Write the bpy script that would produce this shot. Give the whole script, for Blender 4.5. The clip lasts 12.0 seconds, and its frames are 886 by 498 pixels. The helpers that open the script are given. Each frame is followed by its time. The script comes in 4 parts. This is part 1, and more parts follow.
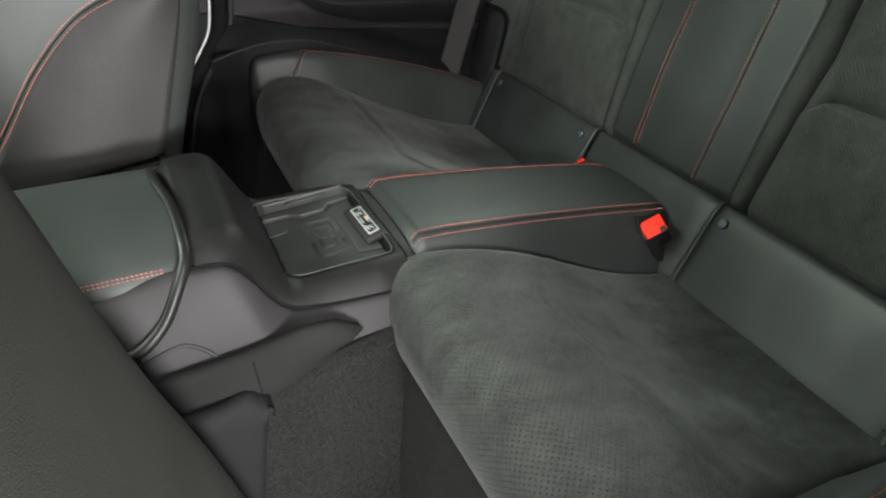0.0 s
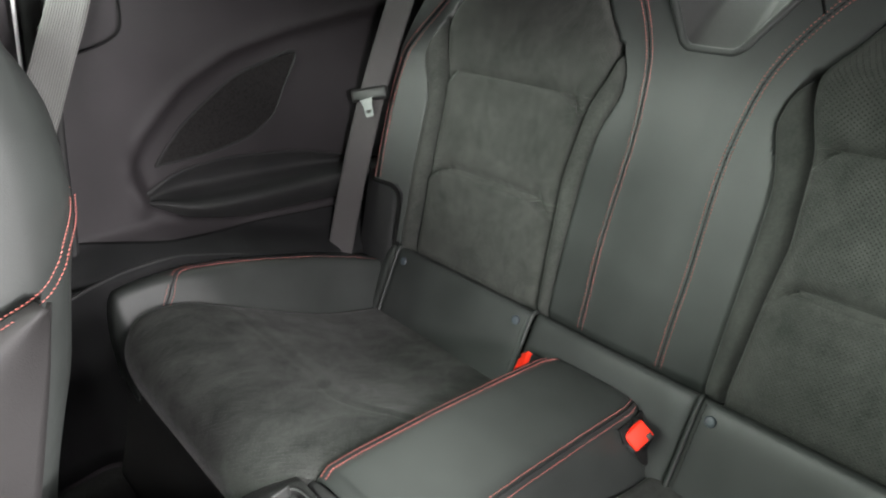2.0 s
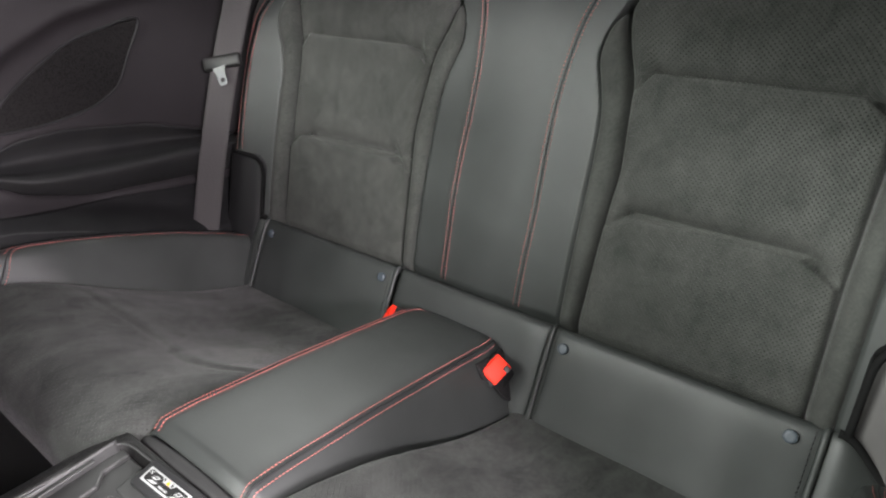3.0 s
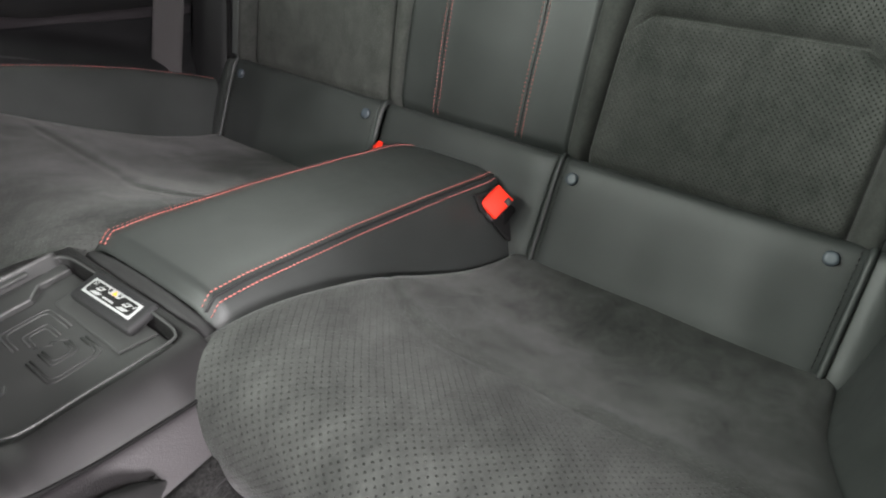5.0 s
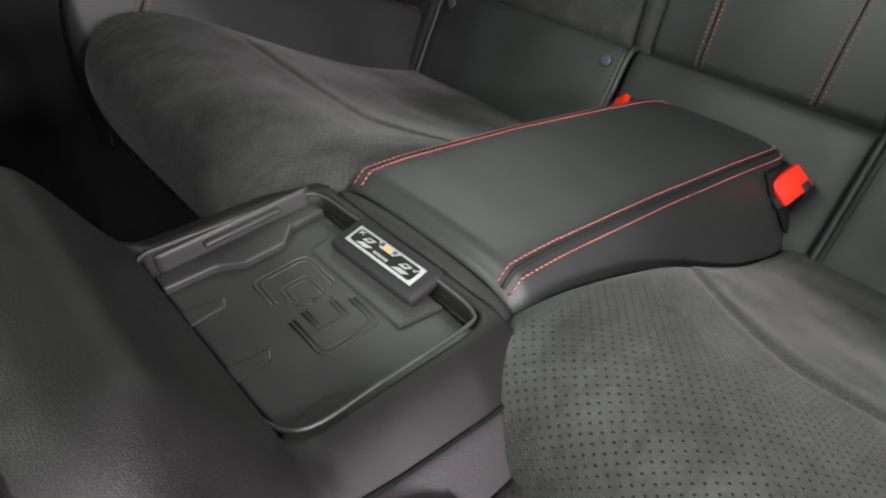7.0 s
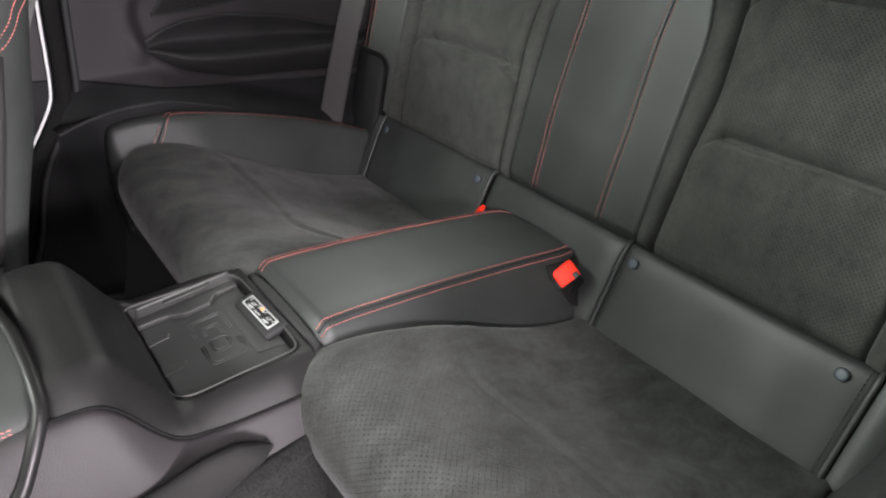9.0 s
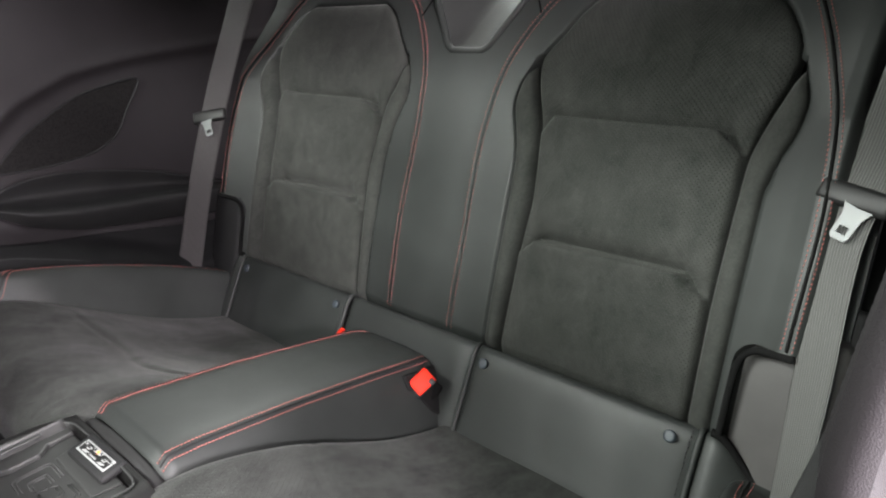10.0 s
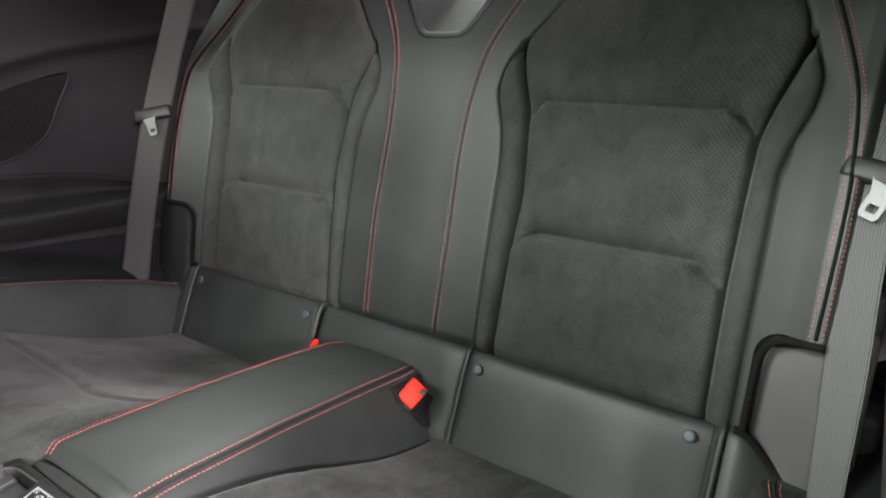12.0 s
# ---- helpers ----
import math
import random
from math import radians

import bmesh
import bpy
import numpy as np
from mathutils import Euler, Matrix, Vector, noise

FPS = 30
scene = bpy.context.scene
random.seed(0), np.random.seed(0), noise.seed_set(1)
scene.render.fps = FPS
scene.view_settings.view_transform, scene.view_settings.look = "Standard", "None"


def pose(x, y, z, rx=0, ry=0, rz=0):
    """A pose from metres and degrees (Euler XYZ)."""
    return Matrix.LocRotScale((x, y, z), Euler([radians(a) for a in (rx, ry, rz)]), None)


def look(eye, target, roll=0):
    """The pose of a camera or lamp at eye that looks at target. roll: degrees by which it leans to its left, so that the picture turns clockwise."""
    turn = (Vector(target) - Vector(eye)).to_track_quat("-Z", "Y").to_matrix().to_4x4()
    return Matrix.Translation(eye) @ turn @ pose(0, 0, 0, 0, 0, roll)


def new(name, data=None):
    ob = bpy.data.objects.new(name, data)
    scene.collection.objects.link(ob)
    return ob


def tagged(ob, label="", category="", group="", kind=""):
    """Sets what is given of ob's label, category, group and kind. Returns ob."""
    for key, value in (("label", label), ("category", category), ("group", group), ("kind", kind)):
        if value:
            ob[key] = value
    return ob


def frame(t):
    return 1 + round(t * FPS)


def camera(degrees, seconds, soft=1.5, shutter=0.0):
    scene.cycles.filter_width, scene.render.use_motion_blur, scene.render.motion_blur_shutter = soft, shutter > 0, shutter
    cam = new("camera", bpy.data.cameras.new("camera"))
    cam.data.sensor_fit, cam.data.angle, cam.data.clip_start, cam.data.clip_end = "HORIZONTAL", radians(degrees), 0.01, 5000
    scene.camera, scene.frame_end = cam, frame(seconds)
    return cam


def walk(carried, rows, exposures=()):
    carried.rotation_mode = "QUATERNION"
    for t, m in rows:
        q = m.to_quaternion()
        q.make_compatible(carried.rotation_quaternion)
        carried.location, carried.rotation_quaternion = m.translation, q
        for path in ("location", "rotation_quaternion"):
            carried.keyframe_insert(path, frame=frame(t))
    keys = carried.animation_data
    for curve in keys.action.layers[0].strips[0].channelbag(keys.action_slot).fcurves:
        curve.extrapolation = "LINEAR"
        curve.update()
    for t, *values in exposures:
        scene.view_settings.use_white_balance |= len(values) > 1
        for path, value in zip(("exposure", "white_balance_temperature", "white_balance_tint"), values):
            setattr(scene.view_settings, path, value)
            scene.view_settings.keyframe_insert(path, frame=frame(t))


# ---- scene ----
cam = camera(70.0, 12.0, soft=2.15)
PATH = [
    (0, (0.729, -0.744, 0.981), (-0.737, -0.062, -0.196), -2.5),
    (0.5, (0.59, -0.742, 0.964), (-0.778, 0.109, -0.222), -2.5),
    (1, (0.498, -0.735, 1.014), (-0.844, 0.231, -0.111), -2.4),
    (1.5, (0.431, -0.721, 1.07), (-0.888, 0.354, 0.018), -2.5),
    (2, (0.417, -0.732, 1.104), (-0.863, 0.446, 0.116), -2.8),
    (2.5, (0.464, -0.721, 1.073), (-0.734, 0.557, 0.107), -2.9),
    (3, (0.524, -0.694, 1.007), (-0.588, 0.663, 0.046), -2.8),
    (3.5, (0.556, -0.728, 0.938), (-0.491, 0.645, -0.073), -1.8),
    (5.5, (0.409, -0.671, 0.842), (-0.593, 0.542, -0.393), -1.4),
    (6, (0.304, -0.685, 0.831), (-0.764, 0.462, -0.412), -1.2),
    (6.5, (0.26, -0.72, 0.766), (-0.871, 0.35, -0.49), -1.4),
    (8.5, (0.545, -0.701, 0.937), (-0.649, 0.18, -0.404), -2.4),
    (9, (0.632, -0.708, 0.996), (-0.689, 0.28, -0.136), -2.3),
    (9.5, (0.692, -0.7, 1.013), (-0.671, 0.49, 0.161), -3.5),
    (10, (0.728, -0.698, 0.978), (-0.512, 0.681, 0.228), -3.2),
    (10.5, (0.695, -0.723, 0.936), (-0.447, 0.742, 0.193), -2.8),
    (11, (0.645, -0.695, 0.921), (-0.468, 0.793, 0.182), -2.9),
    (11.5, (0.613, -0.679, 0.93), (-0.485, 0.816, 0.179), -3.2),
    (12, (0.624, -0.692, 0.944), (-0.463, 0.812, 0.199), -3.1),
]
walk(cam, [(t, look(eye, target, roll)) for t, eye, target, roll in PATH], exposures=[(0, -0.35, 6500, -2), (0.5, -0.22, 6500, -2), (1, -0.1, 6500, -2), (1.5, 0.18, 6500, -2), (2, 0.36, 6500, 3), (2.5, 0.45, 6500, 8), (3, 0.5, 6500, 13), (3.5, 0.64, 6500, 16), (5.5, -0.1, 6500, 3), (6, -0.3, 6500, 1), (6.5, -0.34, 6500, 4), (8.5, 0.05, 6500, 14), (9, 0.05, 6500, 11), (9.5, 0.15, 6500, 10), (10.5, 0.36, 6500, 11), (12, 0.34, 6500, 11)])

# ---- light ----
world = bpy.data.worlds.new("hall")
scene.world = world
world.use_nodes = True
world.node_tree.nodes["Background"].inputs[0].default_value = (0.95, 1.0, 0.98, 1)
world.node_tree.nodes["Background"].inputs[1].default_value = 0.06


def fill_lamp(place, target, size_x, size_y, power, colour=(0.98, 1.0, 0.955)):
    data = bpy.data.lights.new("fill_lamp", "AREA")
    data.shape, data.size, data.size_y, data.energy, data.color = "RECTANGLE", size_x, size_y, power, colour
    ob = new("fill_lamp", data)
    ob.matrix_world = look(place, target)
    return ob


# unseen lamps fitted for brightness: open door, low and over it, windscreen, rear glass
MAUVE, GREEN = (1.0, 0.93, 0.97), (0.95, 1.0, 0.94)
fill_lamp((2.6, -0.35, 0.53), (0.0, -0.70, 0.55), 0.5, 0.16, 185, MAUVE)
fill_lamp((2.4, -0.55, 0.98), (0.0, -0.55, 0.50), 0.35, 0.25, 56, MAUVE)
fill_lamp((2.5, -1.6, 1.60), (-0.2, -0.35, 0.60), 0.4, 0.3, 115, MAUVE)
fill_lamp((2.0, -1.2, 2.30), (0.0, -0.25, 0.60), 0.6, 0.4, 34, MAUVE)
fill_lamp((2.1, -0.6, 2.10), (0.0, -0.25, 0.60), 0.25, 0.4, 56, MAUVE)
fill_lamp((-1.6, -3.2, 2.30), (0.0, -0.20, 0.60), 0.8, 0.4, 130, GREEN)
fill_lamp((0.5, -3.0, 2.60), (0.2, 0.0, 0.65), 0.9, 0.4, 125, GREEN)
fill_lamp((-0.9, -3.0, 3.00), (0.0, 0.0, 0.65), 0.9, 0.4, 105, GREEN)
fill_lamp((-1.2, 1.2, 2.20), (0.0, -0.30, 0.50), 1.7, 1.0, 54, GREEN)


# ---- materials ----
def nodes_of(name):
    m = bpy.data.materials.new(name)
    m.use_nodes = True
    nt = m.node_tree
    return m, nt, nt.nodes["Principled BSDF"], nt.nodes.new, nt.links.new


def ramp_mix(nt, fac, a, b):
    mix = nt.nodes.new("ShaderNodeMix")
    mix.data_type = "RGBA"
    mix.inputs[6].default_value, mix.inputs[7].default_value = (*a, 1), (*b, 1)
    nt.links.new(fac, mix.inputs[0])
    return mix.outputs[2]


def noise_of(nt, scale, detail=4, rough=0.55, coord=None, distort=0.0):
    n = nt.nodes.new("ShaderNodeTexNoise")
    n.inputs["Scale"].default_value, n.inputs["Detail"].default_value, n.inputs["Roughness"].default_value = scale, detail, rough
    n.inputs["Distortion"].default_value = distort
    if coord is None:
        coord = nt.nodes.new("ShaderNodeTexCoord").outputs["Object"]
    nt.links.new(coord, n.inputs["Vector"])
    return n.outputs["Fac"]


def spread(nt, fac, lo, hi):
    r = nt.nodes.new("ShaderNodeMapRange")
    r.inputs[1].default_value, r.inputs[2].default_value = lo, hi
    nt.links.new(fac, r.inputs[0])
    return r.outputs[0]


def bump(nt, height, strength, distance, before=None):
    b = nt.nodes.new("ShaderNodeBump")
    b.inputs["Strength"].default_value, b.inputs["Distance"].default_value = strength, distance
    nt.links.new(height, b.inputs["Height"])
    if before is not None:
        nt.links.new(before, b.inputs["Normal"])
    return b.outputs["Normal"]


def surface(name, dark, light, rough, grain=900.0, relief=0.0004, blotch=14.0, metal=0.0, sheen=0.0, cells=False, coat=0.0, spec=0.22):
    """A moulded or tanned surface: broad tone variation, fine grain, slight wear in the gloss."""
    m, nt, p, node, link = nodes_of(name)
    big = spread(nt, noise_of(nt, blotch, 5), 0.3, 0.7)
    link(ramp_mix(nt, big, dark, light), p.inputs["Base Color"])
    r = nt.nodes.new("ShaderNodeMapRange")
    r.inputs[1].default_value, r.inputs[2].default_value, r.inputs[3].default_value, r.inputs[4].default_value = 0.3, 0.7, rough - 0.02, rough + 0.03
    link(noise_of(nt, blotch * 4, 4), r.inputs[0])
    link(r.outputs[0], p.inputs["Roughness"])
    p.inputs["Metallic"].default_value = metal
    p.inputs["Specular IOR Level"].default_value = spec
    p.inputs["Sheen Weight"].default_value = sheen
    p.inputs["Coat Weight"].default_value = coat
    if relief:
        if cells:
            v = node("ShaderNodeTexVoronoi")
            v.inputs["Scale"].default_value = grain
            link(node("ShaderNodeTexCoord").outputs["Object"], v.inputs["Vector"])
            h = v.outputs["Distance"]
        else:
            h = noise_of(nt, grain, 3, 0.6)
        link(bump(nt, h, 0.5, relief), p.inputs["Normal"])
    return m


def suede(name, dark, light, pitch=0.0, radius=0.0, front=None):
    """Napped microfibre with brushed patches; pitch gives rows of punched holes."""
    m, nt, p, node, link = nodes_of(name)
    coord = node("ShaderNodeTexCoord").outputs["Object"]
    stretch = node("ShaderNodeMapping")
    stretch.inputs["Scale"].default_value = (1.0, 0.55, 0.8)
    stretch.inputs["Rotation"].default_value = (0.2, 0.1, 0.7)
    link(coord, stretch.inputs["Vector"])
    patches = spread(nt, noise_of(nt, 22, 12, 0.76, stretch.outputs[0], 0.3), 0.35, 0.67)
    fine = noise_of(nt, 260, 4, 0.7)
    colour = ramp_mix(nt, patches, dark, light)
    f = node("ShaderNodeMix")
    f.data_type, f.blend_type = "RGBA", "MULTIPLY"
    f.inputs[0].default_value = 0.5
    link(colour, f.inputs[6])
    link(ramp_mix(nt, spread(nt, fine, 0.25, 0.75), (0.55, 0.55, 0.55), (1.35, 1.35, 1.35)), f.inputs[7])
    out = f.outputs[2]
    normal = bump(nt, noise_of(nt, 1400, 2), 0.5, 0.0006)
    if pitch:
        uv = node("ShaderNodeTexCoord").outputs["UV"]
        holes = None
        for shift in (0.0, 0.5):
            move = node("ShaderNodeVectorMath")
            move.operation = "MULTIPLY_ADD"
            move.inputs[1].default_value = (1 / pitch, 1 / (pitch * 1.1), 0)
            move.inputs[2].default_value = (shift, shift, 0)
            link(uv, move.inputs[0])
            fr = node("ShaderNodeVectorMath")
            fr.operation = "FRACTION"
            link(move.outputs[0], fr.inputs[0])
            d = node("ShaderNodeVectorMath")
            d.operation = "DISTANCE"
            d.inputs[1].default_value = (0.5, 0.5, 0)
            link(fr.outputs[0], d.inputs[0])
            near = spread(nt, d.outputs["Value"], radius / pitch * 1.25, radius / pitch * 0.7)
            if holes is None:
                holes = near
            else:
                mx = node("ShaderNodeMath")
                mx.operation = "MAXIMUM"
                link(holes, mx.inputs[0])
                link(near, mx.inputs[1])
                holes = mx.outputs[0]
        if front is not None:
            part_of = node("ShaderNodeSeparateXYZ")
            link(coord, part_of.inputs[0])
            fade = node("ShaderNodeMath")
            fade.operation = "MULTIPLY"
            link(holes, fade.inputs[0])
            link(spread(nt, part_of.outputs[1], front + 0.04, front - 0.03), fade.inputs[1])
            holes = fade.outputs[0]
        h = node("ShaderNodeMix")
        h.data_type = "RGBA"
        h.inputs[7].default_value = (0.008, 0.008, 0.008, 1)
        link(holes, h.inputs[0])
        link(out, h.inputs[6])
        out = h.outputs[2]
        inv = node("ShaderNodeMath")
        inv.operation = "SUBTRACT"
        inv.inputs[0].default_value = 1.0
        link(holes, inv.inputs[1])
        normal = bump(nt, inv.outputs[0], 0.9, 0.0016, normal)
    link(out, p.inputs["Base Color"])
    link(normal, p.inputs["Normal"])
    p.inputs["Roughness"].default_value = 0.95
    p.inputs["Specular IOR Level"].default_value = 0.15
    p.inputs["Sheen Weight"].default_value = 0.16
    p.inputs["Sheen Roughness"].default_value = 0.30
    return m


def webbing_material(name, dark, light):
    m, nt, p, node, link = nodes_of(name)
    uv = node("ShaderNodeTexCoord").outputs["UV"]
    w = node("ShaderNodeTexWave")
    w.inputs["Scale"].default_value, w.inputs["Distortion"].default_value = 105, 0.4
    w.inputs["Detail Scale"].default_value = 30
    link(uv, w.inputs["Vector"])
    link(ramp_mix(nt, w.outputs["Fac"], dark, light), p.inputs["Base Color"])
    link(bump(nt, w.outputs["Fac"], 0.7, 0.0012, bump(nt, noise_of(nt, 1500, 2), 0.6, 0.0006)), p.inputs["Normal"])
    p.inputs["Roughness"].default_value = 0.62
    return m


LEATHER = surface("black_leather", (0.0198, 0.0220, 0.0207), (0.0280, 0.0308, 0.0293), 0.50, 850, 0.00018, cells=True, spec=0.41)
LEATHER_SOFT = surface("black_side_leather", (0.022, 0.023, 0.022), (0.028, 0.029, 0.028), 0.55, 850, 0.0003, cells=True, spec=0.3)
SUEDE = suede("charcoal_suede", (0.028, 0.029, 0.027), (0.048, 0.050, 0.046))
SUEDE_SEAT = suede("perforated_seat_suede", (0.0235, 0.0245, 0.0232), (0.0615, 0.0635, 0.0600), 0.0072, 0.00070, -0.37)
SUEDE_BACK = suede("perforated_back_suede", (0.026, 0.028, 0.025), (0.054, 0.055, 0.051), 0.0064, 0.00082)
TRIM = surface("trim_plastic", (0.0180, 0.0160, 0.0174), (0.0240, 0.0216, 0.0233), 0.58, 1100, 0.0004, 8, cells=True, spec=0.18)
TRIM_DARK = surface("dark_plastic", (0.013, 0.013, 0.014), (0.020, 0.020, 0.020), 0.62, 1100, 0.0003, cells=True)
# one console plastic in two colours: shell darkened as shaded, side lightened as lit
CONSOLE_SHADED = surface("shaded_grained_plastic", (0.0062, 0.0060, 0.0060), (0.0098, 0.0094, 0.0095), 0.43, 1500, 0.0006, spec=0.30)
CONSOLE_LIT = surface("lit_console_plastic", (0.021, 0.0193, 0.0203), (0.028, 0.0258, 0.027), 0.52, 1150, 0.0005, cells=True)
SEATBACK_GREY = surface("grey_seat_leather", (0.019, 0.018, 0.018), (0.025, 0.0236, 0.0236), 0.5, 850, 0.0004, cells=True)
RUBBER = surface("rubber_mat", (0.030, 0.031, 0.030), (0.042, 0.043, 0.042), 0.44, 600, 0.0002, spec=0.4)
GASKET = surface("ribbed_rubber", (0.016, 0.016, 0.016), (0.026, 0.026, 0.026), 0.6, 500, 0.0004)
CARPET = surface("loop_carpet", (0.003, 0.003, 0.003), (0.020, 0.0198, 0.019), 0.95, 420, 0.008, 300, sheen=0.04, spec=0.08)
HEADLINER = surface("headliner", (0.10, 0.10, 0.10), (0.13, 0.13, 0.13), 0.9, 500, 0.0006)
# left rear belt: same weave, its shade put into a darker colour
WEB_SHADED = webbing_material("shaded_webbing", (0.027, 0.0245, 0.025), (0.058, 0.053, 0.054))
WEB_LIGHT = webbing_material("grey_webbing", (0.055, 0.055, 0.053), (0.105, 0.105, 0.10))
RED_THREAD = surface("red_thread", (0.44, 0.125, 0.108), (0.55, 0.19, 0.165), 0.9, relief=0, spec=0.1)
RED_BUTTON = surface("red_plastic", (0.80, 0.022, 0.010), (0.90, 0.035, 0.014), 0.5, relief=0, spec=0.15)
STEEL = surface("brushed_steel", (0.10, 0.104, 0.104), (0.15, 0.154, 0.154), 0.50, 700, 0.0001, metal=1.0, spec=0.5)
CLEAR_BLUE = surface("smoky_blue_plastic", (0.036, 0.046, 0.056), (0.055, 0.066, 0.078), 0.45, relief=0, spec=0.5)
GLOSS_BLACK = surface("gloss_black", (0.007, 0.007, 0.007), (0.010, 0.010, 0.010), 0.40, relief=0, spec=0.22)
SILVER = surface("silver_label", (0.27, 0.28, 0.275), (0.36, 0.37, 0.365), 0.35, relief=0)
LABEL_BLACK = surface("label_black", (0.012, 0.012, 0.012), (0.018, 0.018, 0.018), 0.4, relief=0)
ORANGE = surface("label_orange", (0.85, 0.28, 0.02), (0.9, 0.33, 0.03), 0.4, relief=0)
FABRIC = surface("pad_fabric", (0.007, 0.007, 0.007), (0.012, 0.0115, 0.0115), 0.85, 900, 0.0008)
PALE_EDGE = surface("pale_edge_line", (0.50, 0.51, 0.51), (0.58, 0.58, 0.58), 0.3, relief=0)
STRIP = surface("black_lower_trim", (0.006, 0.006, 0.0065), (0.010, 0.010, 0.0105), 0.7, 1100, 0.0004, cells=True, spec=0.15)
DULL_LEATHER = surface("dull_black_leather", (0.045, 0.044, 0.040), (0.056, 0.055, 0.050), 0.6, 850, 0.0003, cells=True, spec=0.3)
COVER_LIT = surface("lit_cover_plastic", (0.056, 0.054, 0.053), (0.076, 0.073, 0.071), 0.55, 700, 0.0008)
FELT = surface("black_felt", (0.004, 0.004, 0.004), (0.008, 0.008, 0.008), 0.9, 900, 0.0006, spec=0.1)


# ---- mesh helpers ----
def finish(ob, mat, parent, label, smooth=True):
    ob.data.materials.append(mat)
    if smooth:
        ob.data.polygons.foreach_set("use_smooth", [True] * len(ob.data.polygons))
    if parent is not None:
        ob.parent = parent
    if label:
        ob["label"] = label
    return ob


def part(name, bm, mat, parent, label="", smooth=True):
    me = bpy.data.meshes.new(name)
    bm.normal_update()
    bm.to_mesh(me)
    bm.free()
    return finish(new(name, me), mat, parent, label, smooth)


def raw(name, verts, faces, mat, parent, label="", smooth=True, uvs=None):
    me = bpy.data.meshes.new(name)
    me.from_pydata([tuple(v) for v in verts], [], faces)
    if uvs is not None:
        layer = me.uv_layers.new(name="UVMap")
        idx = np.empty(len(me.loops), int)
        me.loops.foreach_get("vertex_index", idx)
        layer.data.foreach_set("uv", np.asarray(uvs, np.float32)[idx].ravel())
    me.update()
    return finish(new(name, me), mat, parent, label, smooth)


def thing(name, label, category, kind="", group=""):
    return tagged(new(name), label, category, group, kind)


def sheet(name, P, mat, parent, thick=0.006, label="", flip=False, crisp=False):
    """A closed slab whose front is the grid P[u, v] of points; it is thick towards its back. UVs in metres."""
    P = np.asarray(P, float)
    nu, nv = P.shape[:2]
    du, dv = np.gradient(P, axis=0), np.gradient(P, axis=1)
    n = np.cross(du, dv)
    n /= np.linalg.norm(n, axis=2, keepdims=True) + 1e-12
    if flip:
        n = -n
    Q = P - n * thick
    verts = np.concatenate([P.reshape(-1, 3), Q.reshape(-1, 3)])
    at = lambda i, j, k: k * nu * nv + i * nv + j
    faces = []
    for i in range(nu - 1):
        for j in range(nv - 1):
            f = (at(i, j, 0), at(i + 1, j, 0), at(i + 1, j + 1, 0), at(i, j + 1, 0))
            b = (at(i, j, 1), at(i, j + 1, 1), at(i + 1, j + 1, 1), at(i + 1, j, 1))
            faces += [f[::-1], b[::-1]] if flip else [f, b]
    at0 = at
    if crisp:
        verts = np.concatenate([verts, verts])
        at0 = lambda i, j, k: (k + 2) * nu * nv + i * nv + j
    rim = [(i, 0) for i in range(nu)] + [(nu - 1, j) for j in range(1, nv)] + [(i, nv - 1) for i in range(nu - 2, -1, -1)] + [(0, j) for j in range(nv - 2, 0, -1)]
    for (a, b), (c, d) in zip(rim, rim[1:] + rim[:1]):
        q = (at0(a, b, 0), at0(a, b, 1), at0(c, d, 1), at0(c, d, 0))
        faces.append(q[::-1] if flip else q)
    mid_u, mid_v = nv // 2, nu // 2
    lu = np.r_[0, np.cumsum(np.linalg.norm(np.diff(P[:, mid_u], axis=0), axis=1))]
    lv = np.r_[0, np.cumsum(np.linalg.norm(np.diff(P[mid_v], axis=0), axis=1))]
    uv = np.stack(np.meshgrid(lu, lv, indexing="ij"), -1).reshape(-1, 2)
    return raw(name, verts, faces, mat, parent, label, True, np.concatenate([uv, uv] * (2 if crisp else 1)))


def smooth_line(points, n):
    """n points along a rounded line through the given ones, evenly spaced."""
    p = np.asarray(points, float)
    q = np.vstack([2 * p[0] - p[1], p, 2 * p[-1] - p[-2]])
    out = []
    for i in range(1, len(q) - 2):
        for t in np.linspace(0, 1, 24, endpoint=False):
            a, b, c, d = q[i - 1 : i + 3]
            out.append(0.5 * (2 * b + (c - a) * t + (2 * a - 5 * b + 4 * c - d) * t**2 + (3 * b - a - 3 * c + d) * t**3))
    out.append(q[-2])
    out = np.array(out)
    s = np.r_[0, np.cumsum(np.linalg.norm(np.diff(out, axis=0), axis=1))]
    k = np.linspace(0, s[-1], n)
    return np.stack([np.interp(k, s, out[:, a]) for a in range(out.shape[1])], -1)


def rounded(corners, radius):
    """A line of straight runs with rounded corners."""
    p = [np.asarray(c, float) for c in corners]
    out = [p[0]]
    for a, b, c in zip(p, p[1:], p[2:]):
        u, v = (a - b) / np.linalg.norm(a - b), (c - b) / np.linalg.norm(c - b)
        for t in np.linspace(0, 1, 7):
            out.append(b + radius * ((1 - t) ** 2 * u + t**2 * v))
    out.append(p[-1])
    return np.array(out)


def curve(keys, x):
    """A smooth curve through (x, y) keys."""
    k = np.array(sorted(keys), float)
    f = np.linspace(k[0, 0], k[-1, 0], 201)
    y = np.interp(f, k[:, 0], k[:, 1])
    w = np.hanning(21)
    w /= w.sum()
    y = np.convolve(np.pad(y, 10, mode="reflect", reflect_type="odd"), w, "valid")
    return np.interp(x, f, y)


